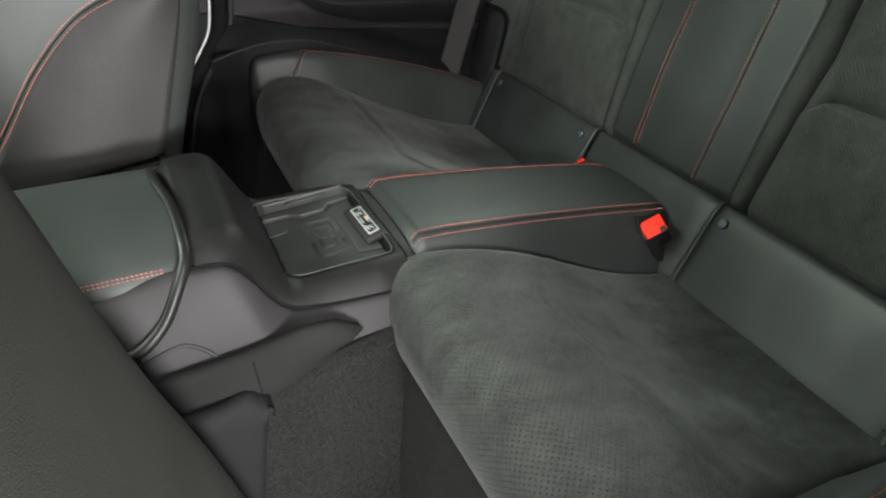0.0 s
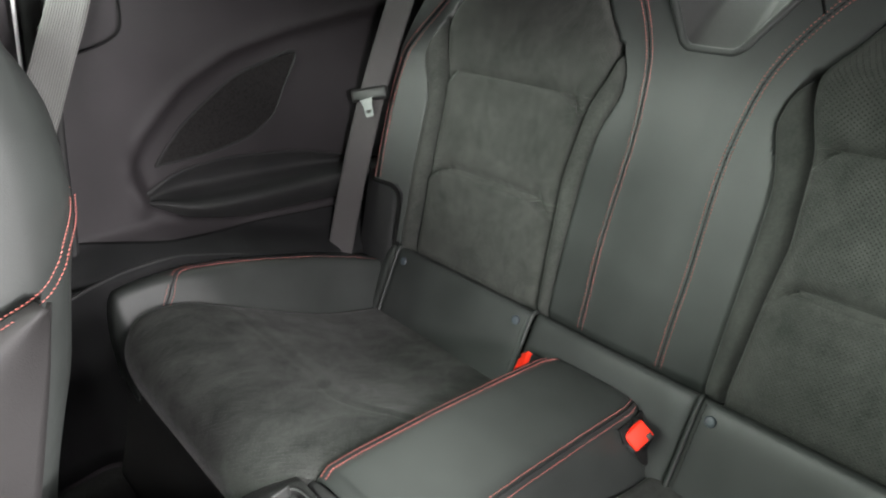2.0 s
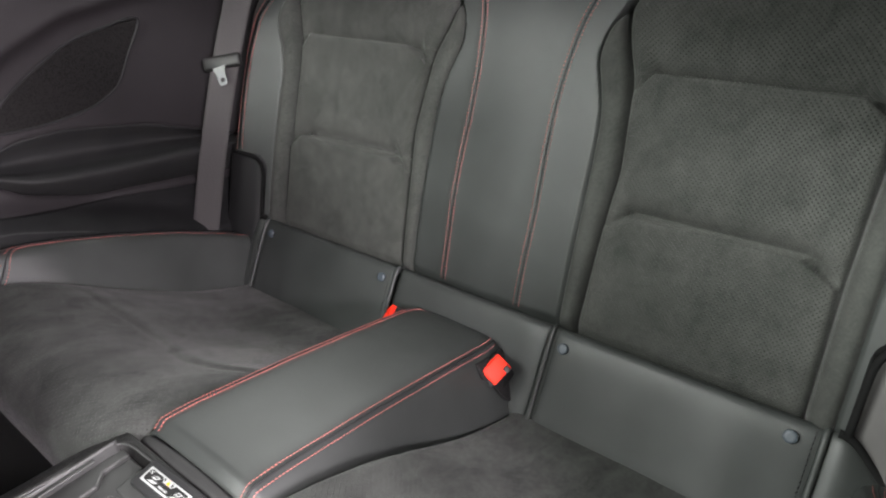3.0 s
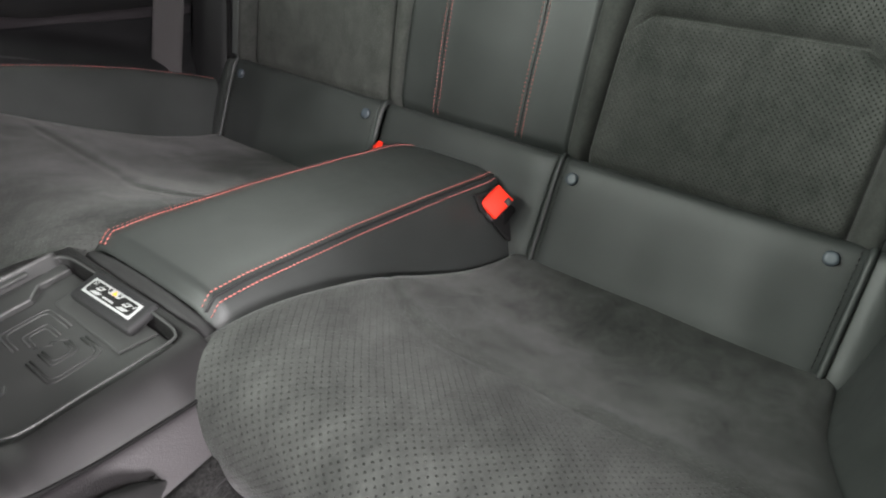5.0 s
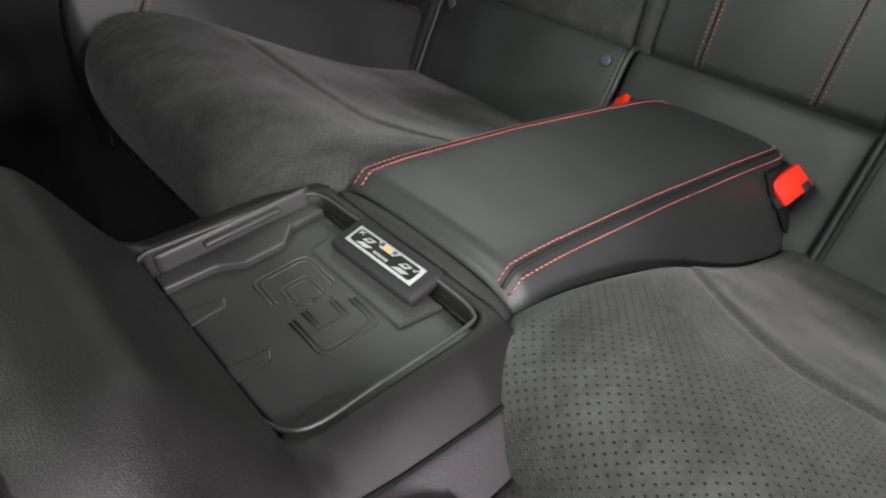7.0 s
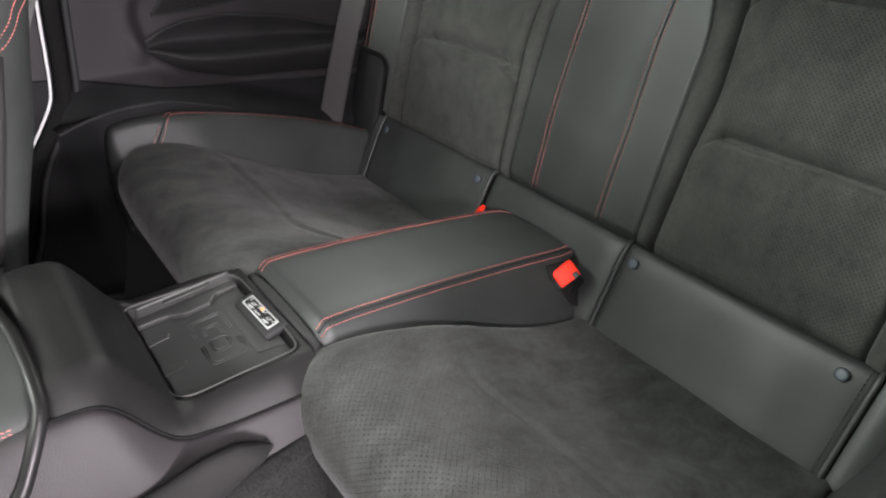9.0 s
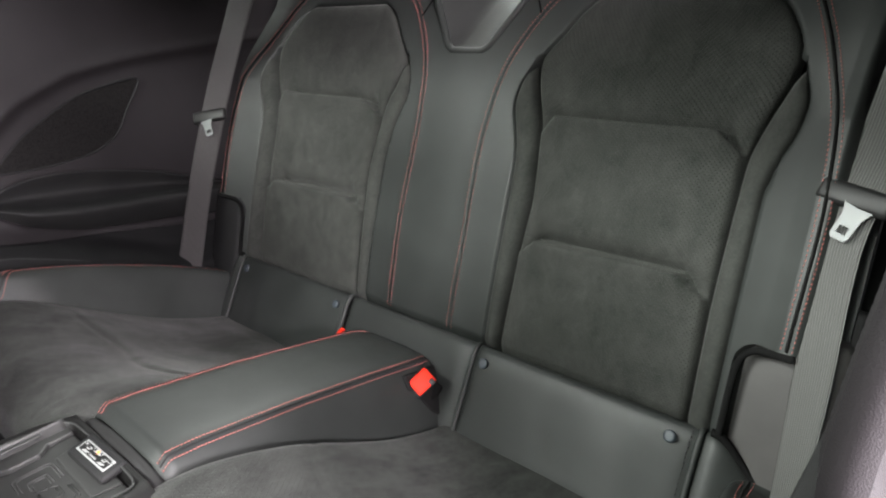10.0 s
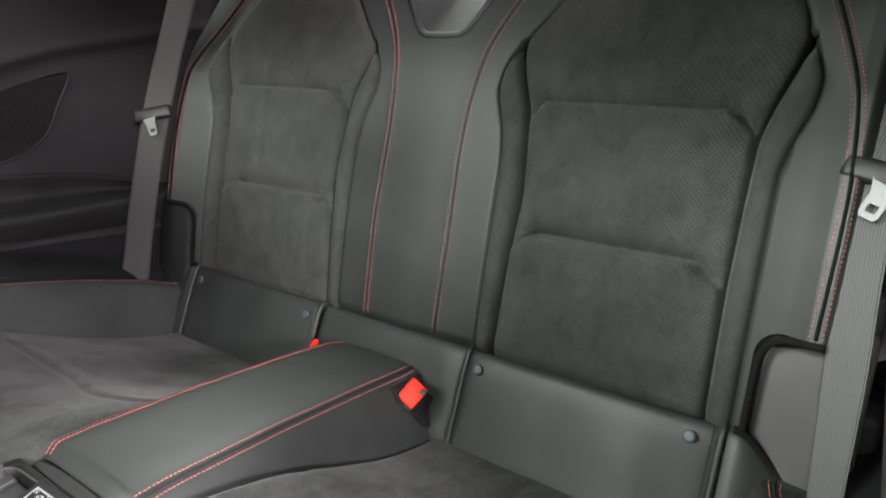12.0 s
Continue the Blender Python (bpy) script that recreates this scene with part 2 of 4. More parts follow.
def tube(name, points, radius, mat, parent, label="", sides=8, squash=1.0, closed=False):
    p = np.asarray(points, float)
    n = len(p)
    tang = np.gradient(p, axis=0)
    if closed:
        tang = np.roll(p, -1, 0) - np.roll(p, 1, 0)
    tang /= np.linalg.norm(tang, axis=1, keepdims=True)
    up = np.eye(3)[int(np.argmin(abs(tang).max(0) + np.array([0.02, 0.01, 0.0])))]
    a = np.cross(tang, up)
    a /= np.linalg.norm(a, axis=1, keepdims=True)
    b = np.cross(a, tang)
    verts = [p[i] + radius * (math.cos(k) * a[i] + squash * math.sin(k) * b[i]) for i in range(n) for k in np.linspace(0, 2 * math.pi, sides, endpoint=False)]
    rows = n if closed else n - 1
    faces = [((i % n) * sides + k, (i % n) * sides + (k + 1) % sides, ((i + 1) % n) * sides + (k + 1) % sides, ((i + 1) % n) * sides + k) for i in range(rows) for k in range(sides)]
    if not closed:
        faces += [tuple(range(sides))[::-1], tuple((n - 1) * sides + k for k in range(sides))]
    return raw(name, verts, faces, mat, parent, label)


def stitch_row(name, points, normal, parent, length=0.0052, gap=0.0022, wide=0.0014, mat=None, label=""):
    """A row of short raised threads along a line."""
    p = np.asarray(points, float)
    s = np.r_[0, np.cumsum(np.linalg.norm(np.diff(p, axis=0), axis=1))]
    pos = lambda d: np.array([np.interp(d, s, p[:, a]) for a in range(3)])
    verts, faces, d = [], [], 0.0
    nrm = np.asarray(normal, float)
    while d + length < s[-1]:
        a, b = pos(d), pos(d + length)
        along = (b - a) / (np.linalg.norm(b - a) + 1e-9)
        nn = nrm if nrm.ndim == 1 else np.array([np.interp(d, s, nrm[:, k]) for k in range(3)])
        side = np.cross(along, nn)
        side /= np.linalg.norm(side) + 1e-9
        up = np.cross(side, along)
        skew = side * wide * 0.25
        base = len(verts)
        m = (a + b) / 2
        for c, h in ((a - skew, 0.25), (m, 1.0), (b + skew, 0.25)):
            for k in (-1, 1):
                verts.append(c + side * k * wide * 0.5 - up * 0.0006)
            verts.append(c + up * wide * h * 0.5)
        for r in (0, 3):
            faces += [(base + r, base + r + 3, base + r + 5, base + r + 2), (base + r + 1, base + r + 2, base + r + 5, base + r + 4), (base + r, base + r + 1, base + r + 4, base + r + 3)]
        faces += [(base, base + 2, base + 1), (base + 6, base + 7, base + 8)]
        d += length + gap
    return raw(name, verts, faces, mat or RED_THREAD, parent, label)


def rbox(name, centre, size, mat, parent, bevel=0.004, turn=(0, 0, 0), label="", taper=1.0):
    bm = bmesh.new()
    bmesh.ops.create_cube(bm, size=1.0)
    for v in bm.verts:
        f = taper if v.co.z > 0 else 1.0
        v.co = Vector((v.co.x * size[0] * f, v.co.y * size[1] * f, v.co.z * size[2]))
    bmesh.ops.bevel(bm, geom=bm.edges[:], offset=min(bevel, 0.45 * min(size)), segments=3, profile=0.5, affect="EDGES")
    bmesh.ops.transform(bm, matrix=pose(*centre, *turn), verts=bm.verts)
    return part(name, bm, mat, parent, label)


def prism(name, outline, lift, mat, parent, label="", bevel=0.0):
    """A flat outline (list of 3D points) pushed along lift."""
    bm = bmesh.new()
    vs = [bm.verts.new(p) for p in outline]
    f = bm.faces.new(vs)
    ext = bmesh.ops.extrude_face_region(bm, geom=[f])
    bmesh.ops.translate(bm, vec=Vector(lift), verts=[g for g in ext["geom"] if isinstance(g, bmesh.types.BMVert)])
    bmesh.ops.recalc_face_normals(bm, faces=bm.faces[:])
    if bevel:
        bmesh.ops.bevel(bm, geom=bm.edges[:], offset=bevel, segments=2, profile=0.5, affect="EDGES")
    return part(name, bm, mat, parent, label, smooth=False)


def disc(name, centre, normal, radius, height, mat, parent, label="", dome=0.4):
    rot = Vector(normal).to_track_quat("Z", "Y").to_matrix().to_4x4()
    verts, faces, n = [], [], 16
    for r, h in ((radius, 0.0), (radius, height * 0.5), (radius * 0.85, height), (radius * dome, height * 0.9)):
        verts += [(r * math.cos(k), r * math.sin(k), h) for k in np.linspace(0, 2 * math.pi, n, endpoint=False)]
    for q in range(3):
        faces += [(q * n + k, q * n + (k + 1) % n, (q + 1) * n + (k + 1) % n, (q + 1) * n + k) for k in range(n)]
    faces += [tuple(range(3 * n, 4 * n)), tuple(range(n))[::-1]]
    ob = raw(name, [Matrix.Translation(centre) @ rot @ Vector(v) for v in verts], faces, mat, parent, label)
    return ob


# ---- the shell of the car ----
def smoothstep(a, b, x):
    t = np.clip((x - a) / (b - a), 0, 1)
    return t * t * (3 - 2 * t)


floor = tagged(new("floor"), "dark looped carpet on the rear footwell floor", "carpet", kind="structure")
U, V = np.meshgrid(np.linspace(-0.78, 0.78, 60), np.linspace(-1.75, 0.36, 90), indexing="ij")
sheet("carpet", np.stack([U, V, 0.14 + 0.006 * np.sin(9 * U + 4 * V) + 0.03 * smoothstep(0.25, 0.1, abs(U))], -1), CARPET, floor, 0.03)

# unseen roof, ended at -0.68 so the high front lamps reach the backrest
roof = tagged(new("ceiling"), "unseen grey cloth headliner, cut short to let front lamps in", "headliner", kind="structure")
U, V = np.meshgrid(np.linspace(-0.72, 0.72, 24), np.linspace(-0.68, -0.04, 26), indexing="ij")
sheet("roof_lining", np.stack([U, V, 1.30 - 0.10 * (U / 0.72) ** 2 - 0.04 * (V + 0.7) ** 2], -1), HEADLINER, roof, 0.04, flip=True)

# unseen panel added to keep lamp light off the right backrest
pillar = tagged(new("light_block_right"), "unseen panel added beside the rear glass to block lamp light", "pillar", kind="structure")
V, U = np.meshgrid(np.linspace(-0.31, 0.50, 18), np.linspace(0, 1, 12), indexing="ij")
sheet("light_block_panel", np.stack([0.735 - 0.02 * U, V + 0.06 * U, 1.045 + (0.16 - 0.16 * smoothstep(0.0, 0.5, V)) * U], -1), HEADLINER, pillar, 0.03, flip=True)
rear_wall = tagged(new("wall_rear"), "black panel behind the rear backrest", "panel", kind="structure")
rbox("parcel_shelf", (0, 0.70, 0.91), (1.5, 0.56, 0.04), TRIM_DARK, rear_wall, 0.01)
rbox("bulkhead", (0, 0.40, 0.52), (1.5, 0.05, 0.78), TRIM_DARK, rear_wall, 0.01)
rbox("seat_pan", (0, -0.20, 0.215), (1.30, 0.55, 0.11), TRIM_DARK, rear_wall, 0.02)
rbox("seat_rear_pan", (0, 0.085, 0.30), (1.36, 0.05, 0.34), TRIM_DARK, rear_wall, 0.01)
dash = tagged(new("wall_front"), "dark front of the cabin behind the front seats", "panel", kind="structure")
rbox("dashboard", (0, -1.75, 0.46), (1.5, 0.25, 0.68), TRIM_DARK, dash, 0.05)


def smooth_keys(v):
    k = np.hanning(15) / np.hanning(15).sum()
    return np.convolve(np.pad(v, 7, mode="reflect", reflect_type="odd"), k, "valid")


def quarter_trim(side, name, label):
    """Side lining with the speaker bulge, hollow, arm ledge and the lower sill."""
    root = tagged(new(name), label, "trim panel", kind="structure")
    def lines(Y):
        top_h = np.interp(Y, [-0.42, -0.38, -0.33, -0.246, -0.10, -0.01, 0.3], [0.640, 0.660, 0.672, 0.670, 0.640, 0.606, 0.50])
        lip = np.interp(Y, [-0.42, -0.40, -0.345, -0.284, -0.15, -0.01, 0.3], [0.638, 0.636, 0.617, 0.604, 0.588, 0.575, 0.53])
        bot = np.interp(Y, [-0.42, -0.404, -0.345, -0.238, -0.042, 0.3], [0.636, 0.625, 0.583, 0.545, 0.517, 0.46])
        sill = np.interp(Y, [-1.7, -0.60, -0.51, -0.41, -0.29, -0.09, 0.4], [0.55, 0.556, 0.561, 0.556, 0.509, 0.421, 0.36])
        return top_h, lip, bot, sill

    def depth(Y, Z):
        x = 0.700 + 0.02 * smoothstep(0.75, 1.0, Z)
        # the long moulded frame: upper edge from low front to high rear, lower edge along the arm ledge
        top = np.interp(Y, [-0.427, -0.395, -0.308, -0.201, -0.08, 0.05, 0.16, 0.3], [0.690, 0.752, 0.820, 0.862, 0.880, 0.888, 0.892, 0.896])
        low = np.interp(Y, [-0.43, -0.404, -0.345, -0.28, -0.2, -0.042, 0.3], [0.68, 0.640, 0.588, 0.560, 0.548, 0.520, 0.46])
        inside = smoothstep(-0.012, 0.012, np.minimum(np.minimum(top - Z, Z - low), (Y + 0.43) * 0.8))
        front = np.exp(-(((Y + 0.425 + 1.2 * (Z - 0.66) ** 2) / 0.012) ** 2)) * smoothstep(0.60, 0.64, Z) * smoothstep(0.73, 0.68, Z)
        rim = np.maximum(np.exp(-(((top - Z) / 0.015) ** 2)) * smoothstep(-0.43, -0.39, Y), front)
        trough = np.exp(-(((Y + 0.402 + 1.2 * (Z - 0.66) ** 2) / 0.011) ** 2)) * smoothstep(0.60, 0.66, Z) * smoothstep(0.76, 0.70, Z)
        x = x - 0.010 * rim + 0.012 * inside + 0.008 * trough
        # scooped hollow above a convex arm ledge
        top_h, lip, bot, sill = lines(Y)
        fade = smoothstep(-0.425, -0.34, Y)
        x = x + 0.045 * fade * smoothstep(bot - 0.001, bot + 0.010, Z) * smoothstep(top_h + 0.001, top_h - 0.010, Z)
        # lower sill steps in towards the cushion
        return x - 0.060 * smoothstep(0.052, -0.012, Z - sill) * smoothstep(-0.64, -0.53, Y)

    y0 = -1.6 if side < 0 else -0.42
    Y, Z = np.meshgrid(np.linspace(y0, 0.36, 300 if side < 0 else 130), np.linspace(0.12, 1.02, 300), indexing="ij")
    x = depth(Y, Z)
    k = np.array([0.06, 0.24, 0.40, 0.24, 0.06])
    for axis in (0, 1, 1):
        x = np.apply_along_axis(lambda r: np.convolve(np.pad(r, 2, mode="edge"), k, "valid"), axis, x)
    sheet("lining", np.stack([side * x, Y, Z], -1), TRIM, root, 0.02, flip=side > 0)
    # black arm ledge with its hollow
    yy = np.linspace(-0.412, 0.32, 110)
    top_h, lip, bot, sill = (smooth_keys(v) for v in lines(yy))
    P = np.zeros((110, 60, 3))
    for i, y in enumerate(yy):
        f = float(smoothstep(-0.430, -0.335, y))
        b0, l0, t0 = bot[i], lip[i], max(top_h[i], lip[i] + 0.012)
        g = t0 - l0
        sec = smooth_line([(0.7095, b0 - 0.004), (0.706 - 0.016 * f, b0 + 0.25 * (l0 - b0)), (0.705 - 0.034 * f, b0 + 0.70 * (l0 - b0)), (0.705 - 0.038 * f, l0 - 0.002), (0.707 - 0.026 * f, l0 + 0.06 * g + 0.001), (0.709 - 0.004 * f, l0 + 0.14 * g), (0.710 + 0.020 * f, l0 + 0.34 * g), (0.710 + 0.018 * f, l0 + 0.62 * g), (0.7105 + 0.002 * f, t0 + 0.001), (0.7135, t0 + 0.006)], 60)
        P[i] = np.stack([side * sec[:, 0], np.full(60, y), sec[:, 1]], -1)
    sheet("arm_ledge", P, TRIM_DARK, root, 0.003, "soft black arm ledge", flip=side > 0)
    # black strip above the sill
    yy = np.linspace(y0 + 0.01, 0.32, 120)
    sill = lines(yy)[3]
    top = np.maximum(smooth_keys(np.interp(yy, [-1.7, -0.582, -0.501, -0.322, -0.059, 0.4], [0.70, 0.625, 0.598, 0.550, 0.500, 0.43])), sill + 0.012)
    Z = 0.15 + (top - 0.15)[:, None] * np.linspace(0, 1, 60)[None] ** 0.6
    Y = np.broadcast_to(yy[:, None], Z.shape)
    sheet("lower_strip", np.stack([side * (depth(Y, Z) - 0.004), Y, Z], -1), STRIP, root, 0.004, "black plastic lower strip", flip=side > 0)
    # speaker grille
    out = [(-0.382, 0.696), (-0.345, 0.732), (-0.301, 0.766), (-0.207, 0.816), (-0.14, 0.832), (-0.064, 0.839), (-0.100, 0.780), (-0.136, 0.729), (-0.192, 0.702), (-0.282, 0.692)]
    if side < 0:
        # a pale line along the far door opening and its black seal
        gap = smooth_line([(-0.512, 1.00), (-0.542, 0.86), (-0.566, 0.749), (-0.582, 0.666), (-0.594, 0.61), (-0.606, 0.58), (-0.632, 0.545), (-0.676, 0.490), (-0.71, 0.43), (-0.75, 0.33), (-0.80, 0.25)], 120)
        tube("door_edge", np.column_stack([np.full(120, -0.690), gap])[:96], 0.0026, PALE_EDGE, root, "pale line along the far door opening", 10)
        tube("door_seal", np.column_stack([np.full(120, -0.690), gap[:, 0] + 0.020, gap[:, 1] - 0.004]), 0.014, FELT, root, "black rubber door seal", 10)
        tube("seal_lip", np.column_stack([np.full(120, -0.694), gap[:, 0] + 0.042, gap[:, 1] - 0.008]), 0.007, TRIM_DARK, root, "black lip of the door seal", 10)
        ridge = smooth_line([(-0.614, 0.540), (-0.57, 0.551), (-0.515, 0.558), (-0.465, 0.557), (-0.413, 0.550), (-0.37, 0.535), (-0.30, 0.507), (-0.238, 0.478), (-0.09, 0.410), (0.02, 0.37)], 90)
        tube("sill_edge", np.column_stack([-0.641 + 0 * ridge[:, 0], ridge]), 0.0032, TRIM_DARK, root, "soft raised edge of the sill", 10)
        tube("cover_joint", smooth_line([(-0.7015, -0.52, 0.895), (-0.7035, -0.46, 0.905), (-0.705, -0.40, 0.918), (-0.706, -0.375, 0.94), (-0.708, -0.365, 1.0)], 40), 0.002, FELT, root, "joint of the belt cover")
    prism("speaker_grille", [(side * 0.7165, y, z) for y, z in out], (-side * 0.0075, 0, 0), GRILLE, root, "black mesh speaker grille", 0.002)
    tube("grille_rim", smooth_line([(side * 0.7100, y, z) for y, z in out + out[:1]], 80), 0.0028, TRIM_DARK, root)
    rbox("window_ledge", (side * 0.735, -0.62 if side < 0 else -0.03, 1.03), (0.06, 1.96 if side < 0 else 0.78, 0.04), TRIM_DARK, root, 0.015)
    return root


def mesh_material():
    m, nt, p, node, link = nodes_of("grille_mesh")
    v = node("ShaderNodeTexVoronoi")
    v.inputs["Scale"].default_value = 330
    link(node("ShaderNodeTexCoord").outputs["Object"], v.inputs["Vector"])
    link(ramp_mix(nt, spread(nt, v.outputs["Distance"], 0.2, 0.5), (0.003, 0.003, 0.003), (0.014, 0.013, 0.013)), p.inputs["Base Color"])
    link(bump(nt, v.outputs["Distance"], 0.8, 0.001), p.inputs["Normal"])
    p.inputs["Roughness"].default_value = 0.7
    p.inputs["Specular IOR Level"].default_value = 0.08
    return m


GRILLE = mesh_material()
quarter_trim(-1, "wall_left", "mauve-grey moulded quarter trim with speaker grille and arm ledge")
quarter_trim(1, "wall_right", "mauve-grey moulded quarter trim beside the rear seat")


# ---- rear backrest ----
def back_y(z):
    d = np.asarray(z) - 0.435
    return 0.044 + 0.28 * d + 0.24 * d**2


def back_point(x, z, h):
    slope = 0.28 + 0.48 * (np.asarray(z) - 0.435)
    n = np.sqrt(1 + slope**2)
    return np.stack([x + 0 * z, back_y(z) - h / n, z + h * slope / n], -1)


C_EDGE = [(0.40, 0.145), (0.645, 0.146), (0.72, 0.143), (0.757, 0.134), (0.80, 0.117), (0.835, 0.122), (0.875, 0.146)]
P_IN = [(0.40, 0.175), (0.588, 0.184), (0.66, 0.190), (0.776, 0.178), (0.83, 0.155), (0.872, 0.147), (0.90, 0.176), (0.93, 0.196), (0.952, 0.216), (0.966, 0.250)]
P_OUT = [(0.40, 0.496), (0.588, 0.494), (0.677, 0.496), (0.758, 0.498), (0.797, 0.511), (0.845, 0.530), (0.874, 0.5355), (0.905, 0.525), (0.949, 0.494), (0.966, 0.455)]
B_OUT = [(0.40, 0.531), (0.632, 0.531), (0.72, 0.531), (0.755, 0.540), (0.787, 0.556), (0.82, 0.560), (0.874, 0.5395)]
SEAM_LOOP = [(0.074, 0.43), (0.075, 0.50), (0.077, 0.584), (0.074, 0.72), (0.080, 0.80), (0.095, 0.865), (0.132, 0.93), (0.175, 0.975), (0.24, 1.000), (0.35, 1.006), (0.46, 0.999), (0.52, 0.964), (0.550, 0.914), (0.575, 0.853), (0.592, 0.800), (0.600, 0.740), (0.603, 0.678), (0.600, 0.555)]


def bolster_rise(x, z):
    """How far the side bolsters stand forward of the middle of the backrest."""
    a = np.abs(x)
    return np.interp(a, [0.42, 0.46, 0.496, 0.532, 0.570, 0.592, 0.606], [0, 0.004, 0.013, 0.024, 0.041, 0.052, 0.055]) * np.interp(z, [0.40, 0.80, 0.85, 0.90, 0.96], [1, 1, 0.78, 0.45, 0.10])


def leather_h(x, z):
    a = np.abs(x)
    h = 0.005 + 0.010 * np.exp(-((a / 0.11) ** 2)) + bolster_rise(x, z)
    seam = smooth_line(SEAM_LOOP, 160)
    d = np.min(np.hypot(a[..., None] - seam[:, 0], z[..., None] - seam[:, 1]), -1)
    h = h - 0.0018 * np.exp(-((d / 0.0022) ** 2)) + 0.001 * np.exp(-((d / 0.012) ** 2))
    h = h - 0.06 * smoothstep(0.985, 1.09, z) ** 1.5 - 0.012 * smoothstep(0.438, 0.410, z)
    inner = np.where(z < 0.874, curve(C_EDGE, np.clip(z, 0.40, 0.875)), curve(P_IN, np.clip(z, 0.40, 0.966)))
    outer = np.where(z < 0.874, curve(B_OUT, np.clip(z, 0.40, 0.874)), curve(P_OUT, np.clip(z, 0.40, 0.966)))
    under = np.minimum(np.minimum(a - inner, outer - a), 0.966 - z)
    h = h - 0.038 * smoothstep(0.001, 0.009, under)
    return h - 0.085 * smoothstep(0.606, 0.648, a)


rear_seat = thing("rear_bench", "two-place rear bench in black leather and charcoal suede with red stitching", "rear seat")


def leather_piece(name, xs, low, high, n, parent, label=""):
    P = np.zeros((len(xs), n, 3))
    for i, x in enumerate(xs):
        z = np.linspace(low(x), high(x), n)
        xx = np.full(n, x)
        P[i] = back_point(xx, z, leather_h(xx, z))
    return sheet(name, P, LEATHER, parent, 0.03, label, crisp=True)


def u_edge(x):
    a = abs(x)
    return float(np.interp(a, [0, 0.034, 0.046, 0.105, 0.125, 0.14], [0.876, 0.877, 0.884, 0.968, 1.005, 1.06]))


fine = np.unique(np.r_[np.linspace(-0.540, 0.540, 220), np.linspace(-0.14, 0.14, 90), np.linspace(-0.1, -0.05, 40), np.linspace(0.05, 0.1, 40)])
backrest = leather_piece("backrest", fine, lambda x: 0.410, u_edge, 190, rear_seat, "black leather backrest with suede inserts")
for s in (-1, 1):
    wing = np.linspace(0.540, 0.650, 70)
    leather_piece("side_bolster", wing if s > 0 else -wing[::-1], lambda x: 0.552 - 0.030 * (1 - math.sqrt(max(0.0, 1 - (max(0.0, 0.570 - abs(x)) / 0.0301) ** 2))), lambda x: 1.06, 120, backrest)


def back_panel(name, s, inner, outer, z0, z1, mat, height, ridges=(), n=(70, 150), pinch=0.010):
    z = np.linspace(z0, z1, n[1])
    a, b = curve(inner, z), curve(outer, z)
    u = np.linspace(0, 1, n[0])
    u = 0.5 - 0.5 * np.cos(np.pi * u) * (0.6 + 0.4 * np.abs(np.cos(np.pi * u)))
    X = a[None] + (b - a)[None] * u[:, None]
    Z = np.broadcast_to(z, X.shape)
    e = np.minimum(X - a[None], b[None] - X)
    e = np.minimum(e, (z1 - Z) * 1.0)
    h = height * (1 - np.exp(-np.maximum(e, 0) / pinch)) - 0.010 * np.exp(-np.maximum(e, 0) / 0.003) - 0.012 * smoothstep(0.438, 0.410, Z)
    if not ridges:
        h = h - (0.022 + bolster_rise(X, Z) * 0.3) * smoothstep(z1 - 0.035, z1, Z)
    for zr, depth in ridges:
        # the ridge is flat in the middle and turns down at both ends
        f = np.clip(np.minimum((X - a[None]) / 0.040, (b[None] - X) / 0.046), 0, 1)
        line = zr - 0.028 * (1 - f)
        d = Z - line
        h = h + np.where(d < 0, depth * np.exp(d / 0.034) - 0.009 * np.exp(d / 0.0045), -0.031 * np.exp(-d / 0.014)) * smoothstep(0.0, 0.012, e) * (0.30 + 0.70 * smoothstep(0.012, 0.050, e))
    P = back_point(s * X, Z, h + bolster_rise(X, Z))
    return sheet(name, P, mat, backrest, 0.012, flip=s < 0)


for s in (-1, 1):
    back_panel("suede_insert", s, P_IN, P_OUT, 0.411, 0.966, SUEDE_BACK, 0.013, ((0.784, 0.027), (0.607, 0.024)), n=(110, 220))
    back_panel("inner_suede_band", s, C_EDGE, P_IN, 0.411, 0.874, SUEDE, 0.014, n=(24, 110), pinch=0.006)
    back_panel("outer_suede_band", s, P_OUT, B_OUT, 0.411, 0.874, SUEDE, 0.017, n=(24, 110), pinch=0.006)
    loop = smooth_line(SEAM_LOOP, 420)
    tang = np.gradient(loop, axis=0)
    side = np.stack([tang[:, 1], -tang[:, 0]], -1) / np.linalg.norm(tang, axis=1)[:, None]
    for k in (-1, 1):
        q = loop + side * (k * (0.0050 + 0.0014 * smoothstep(0.30, 0.52, loop[:, :1])))
        stitch_row("red_stitching", back_point(s * q[:, 0], q[:, 1], leather_h(q[:, 0], q[:, 1]) + 0.0006), (0, -0.94, 0.33), backrest, 0.0030, 0.0028, 0.0011, label="double row of red thread")
    inner = loop[loop[:, 0] < 0.40]
    tube("seam_line", back_point(s * inner[:, 0], inner[:, 1], leather_h(inner[:, 0], inner[:, 1]) + 0.0002), 0.0009, FELT, backrest, sides=6)
    outer = loop[loop[:, 0] > 0.40]
    tube("black_piping", back_point(s * outer[:, 0], outer[:, 1], leather_h(outer[:, 0], outer[:, 1]) + 0.0014), 0.0020, FELT, backrest, sides=6)

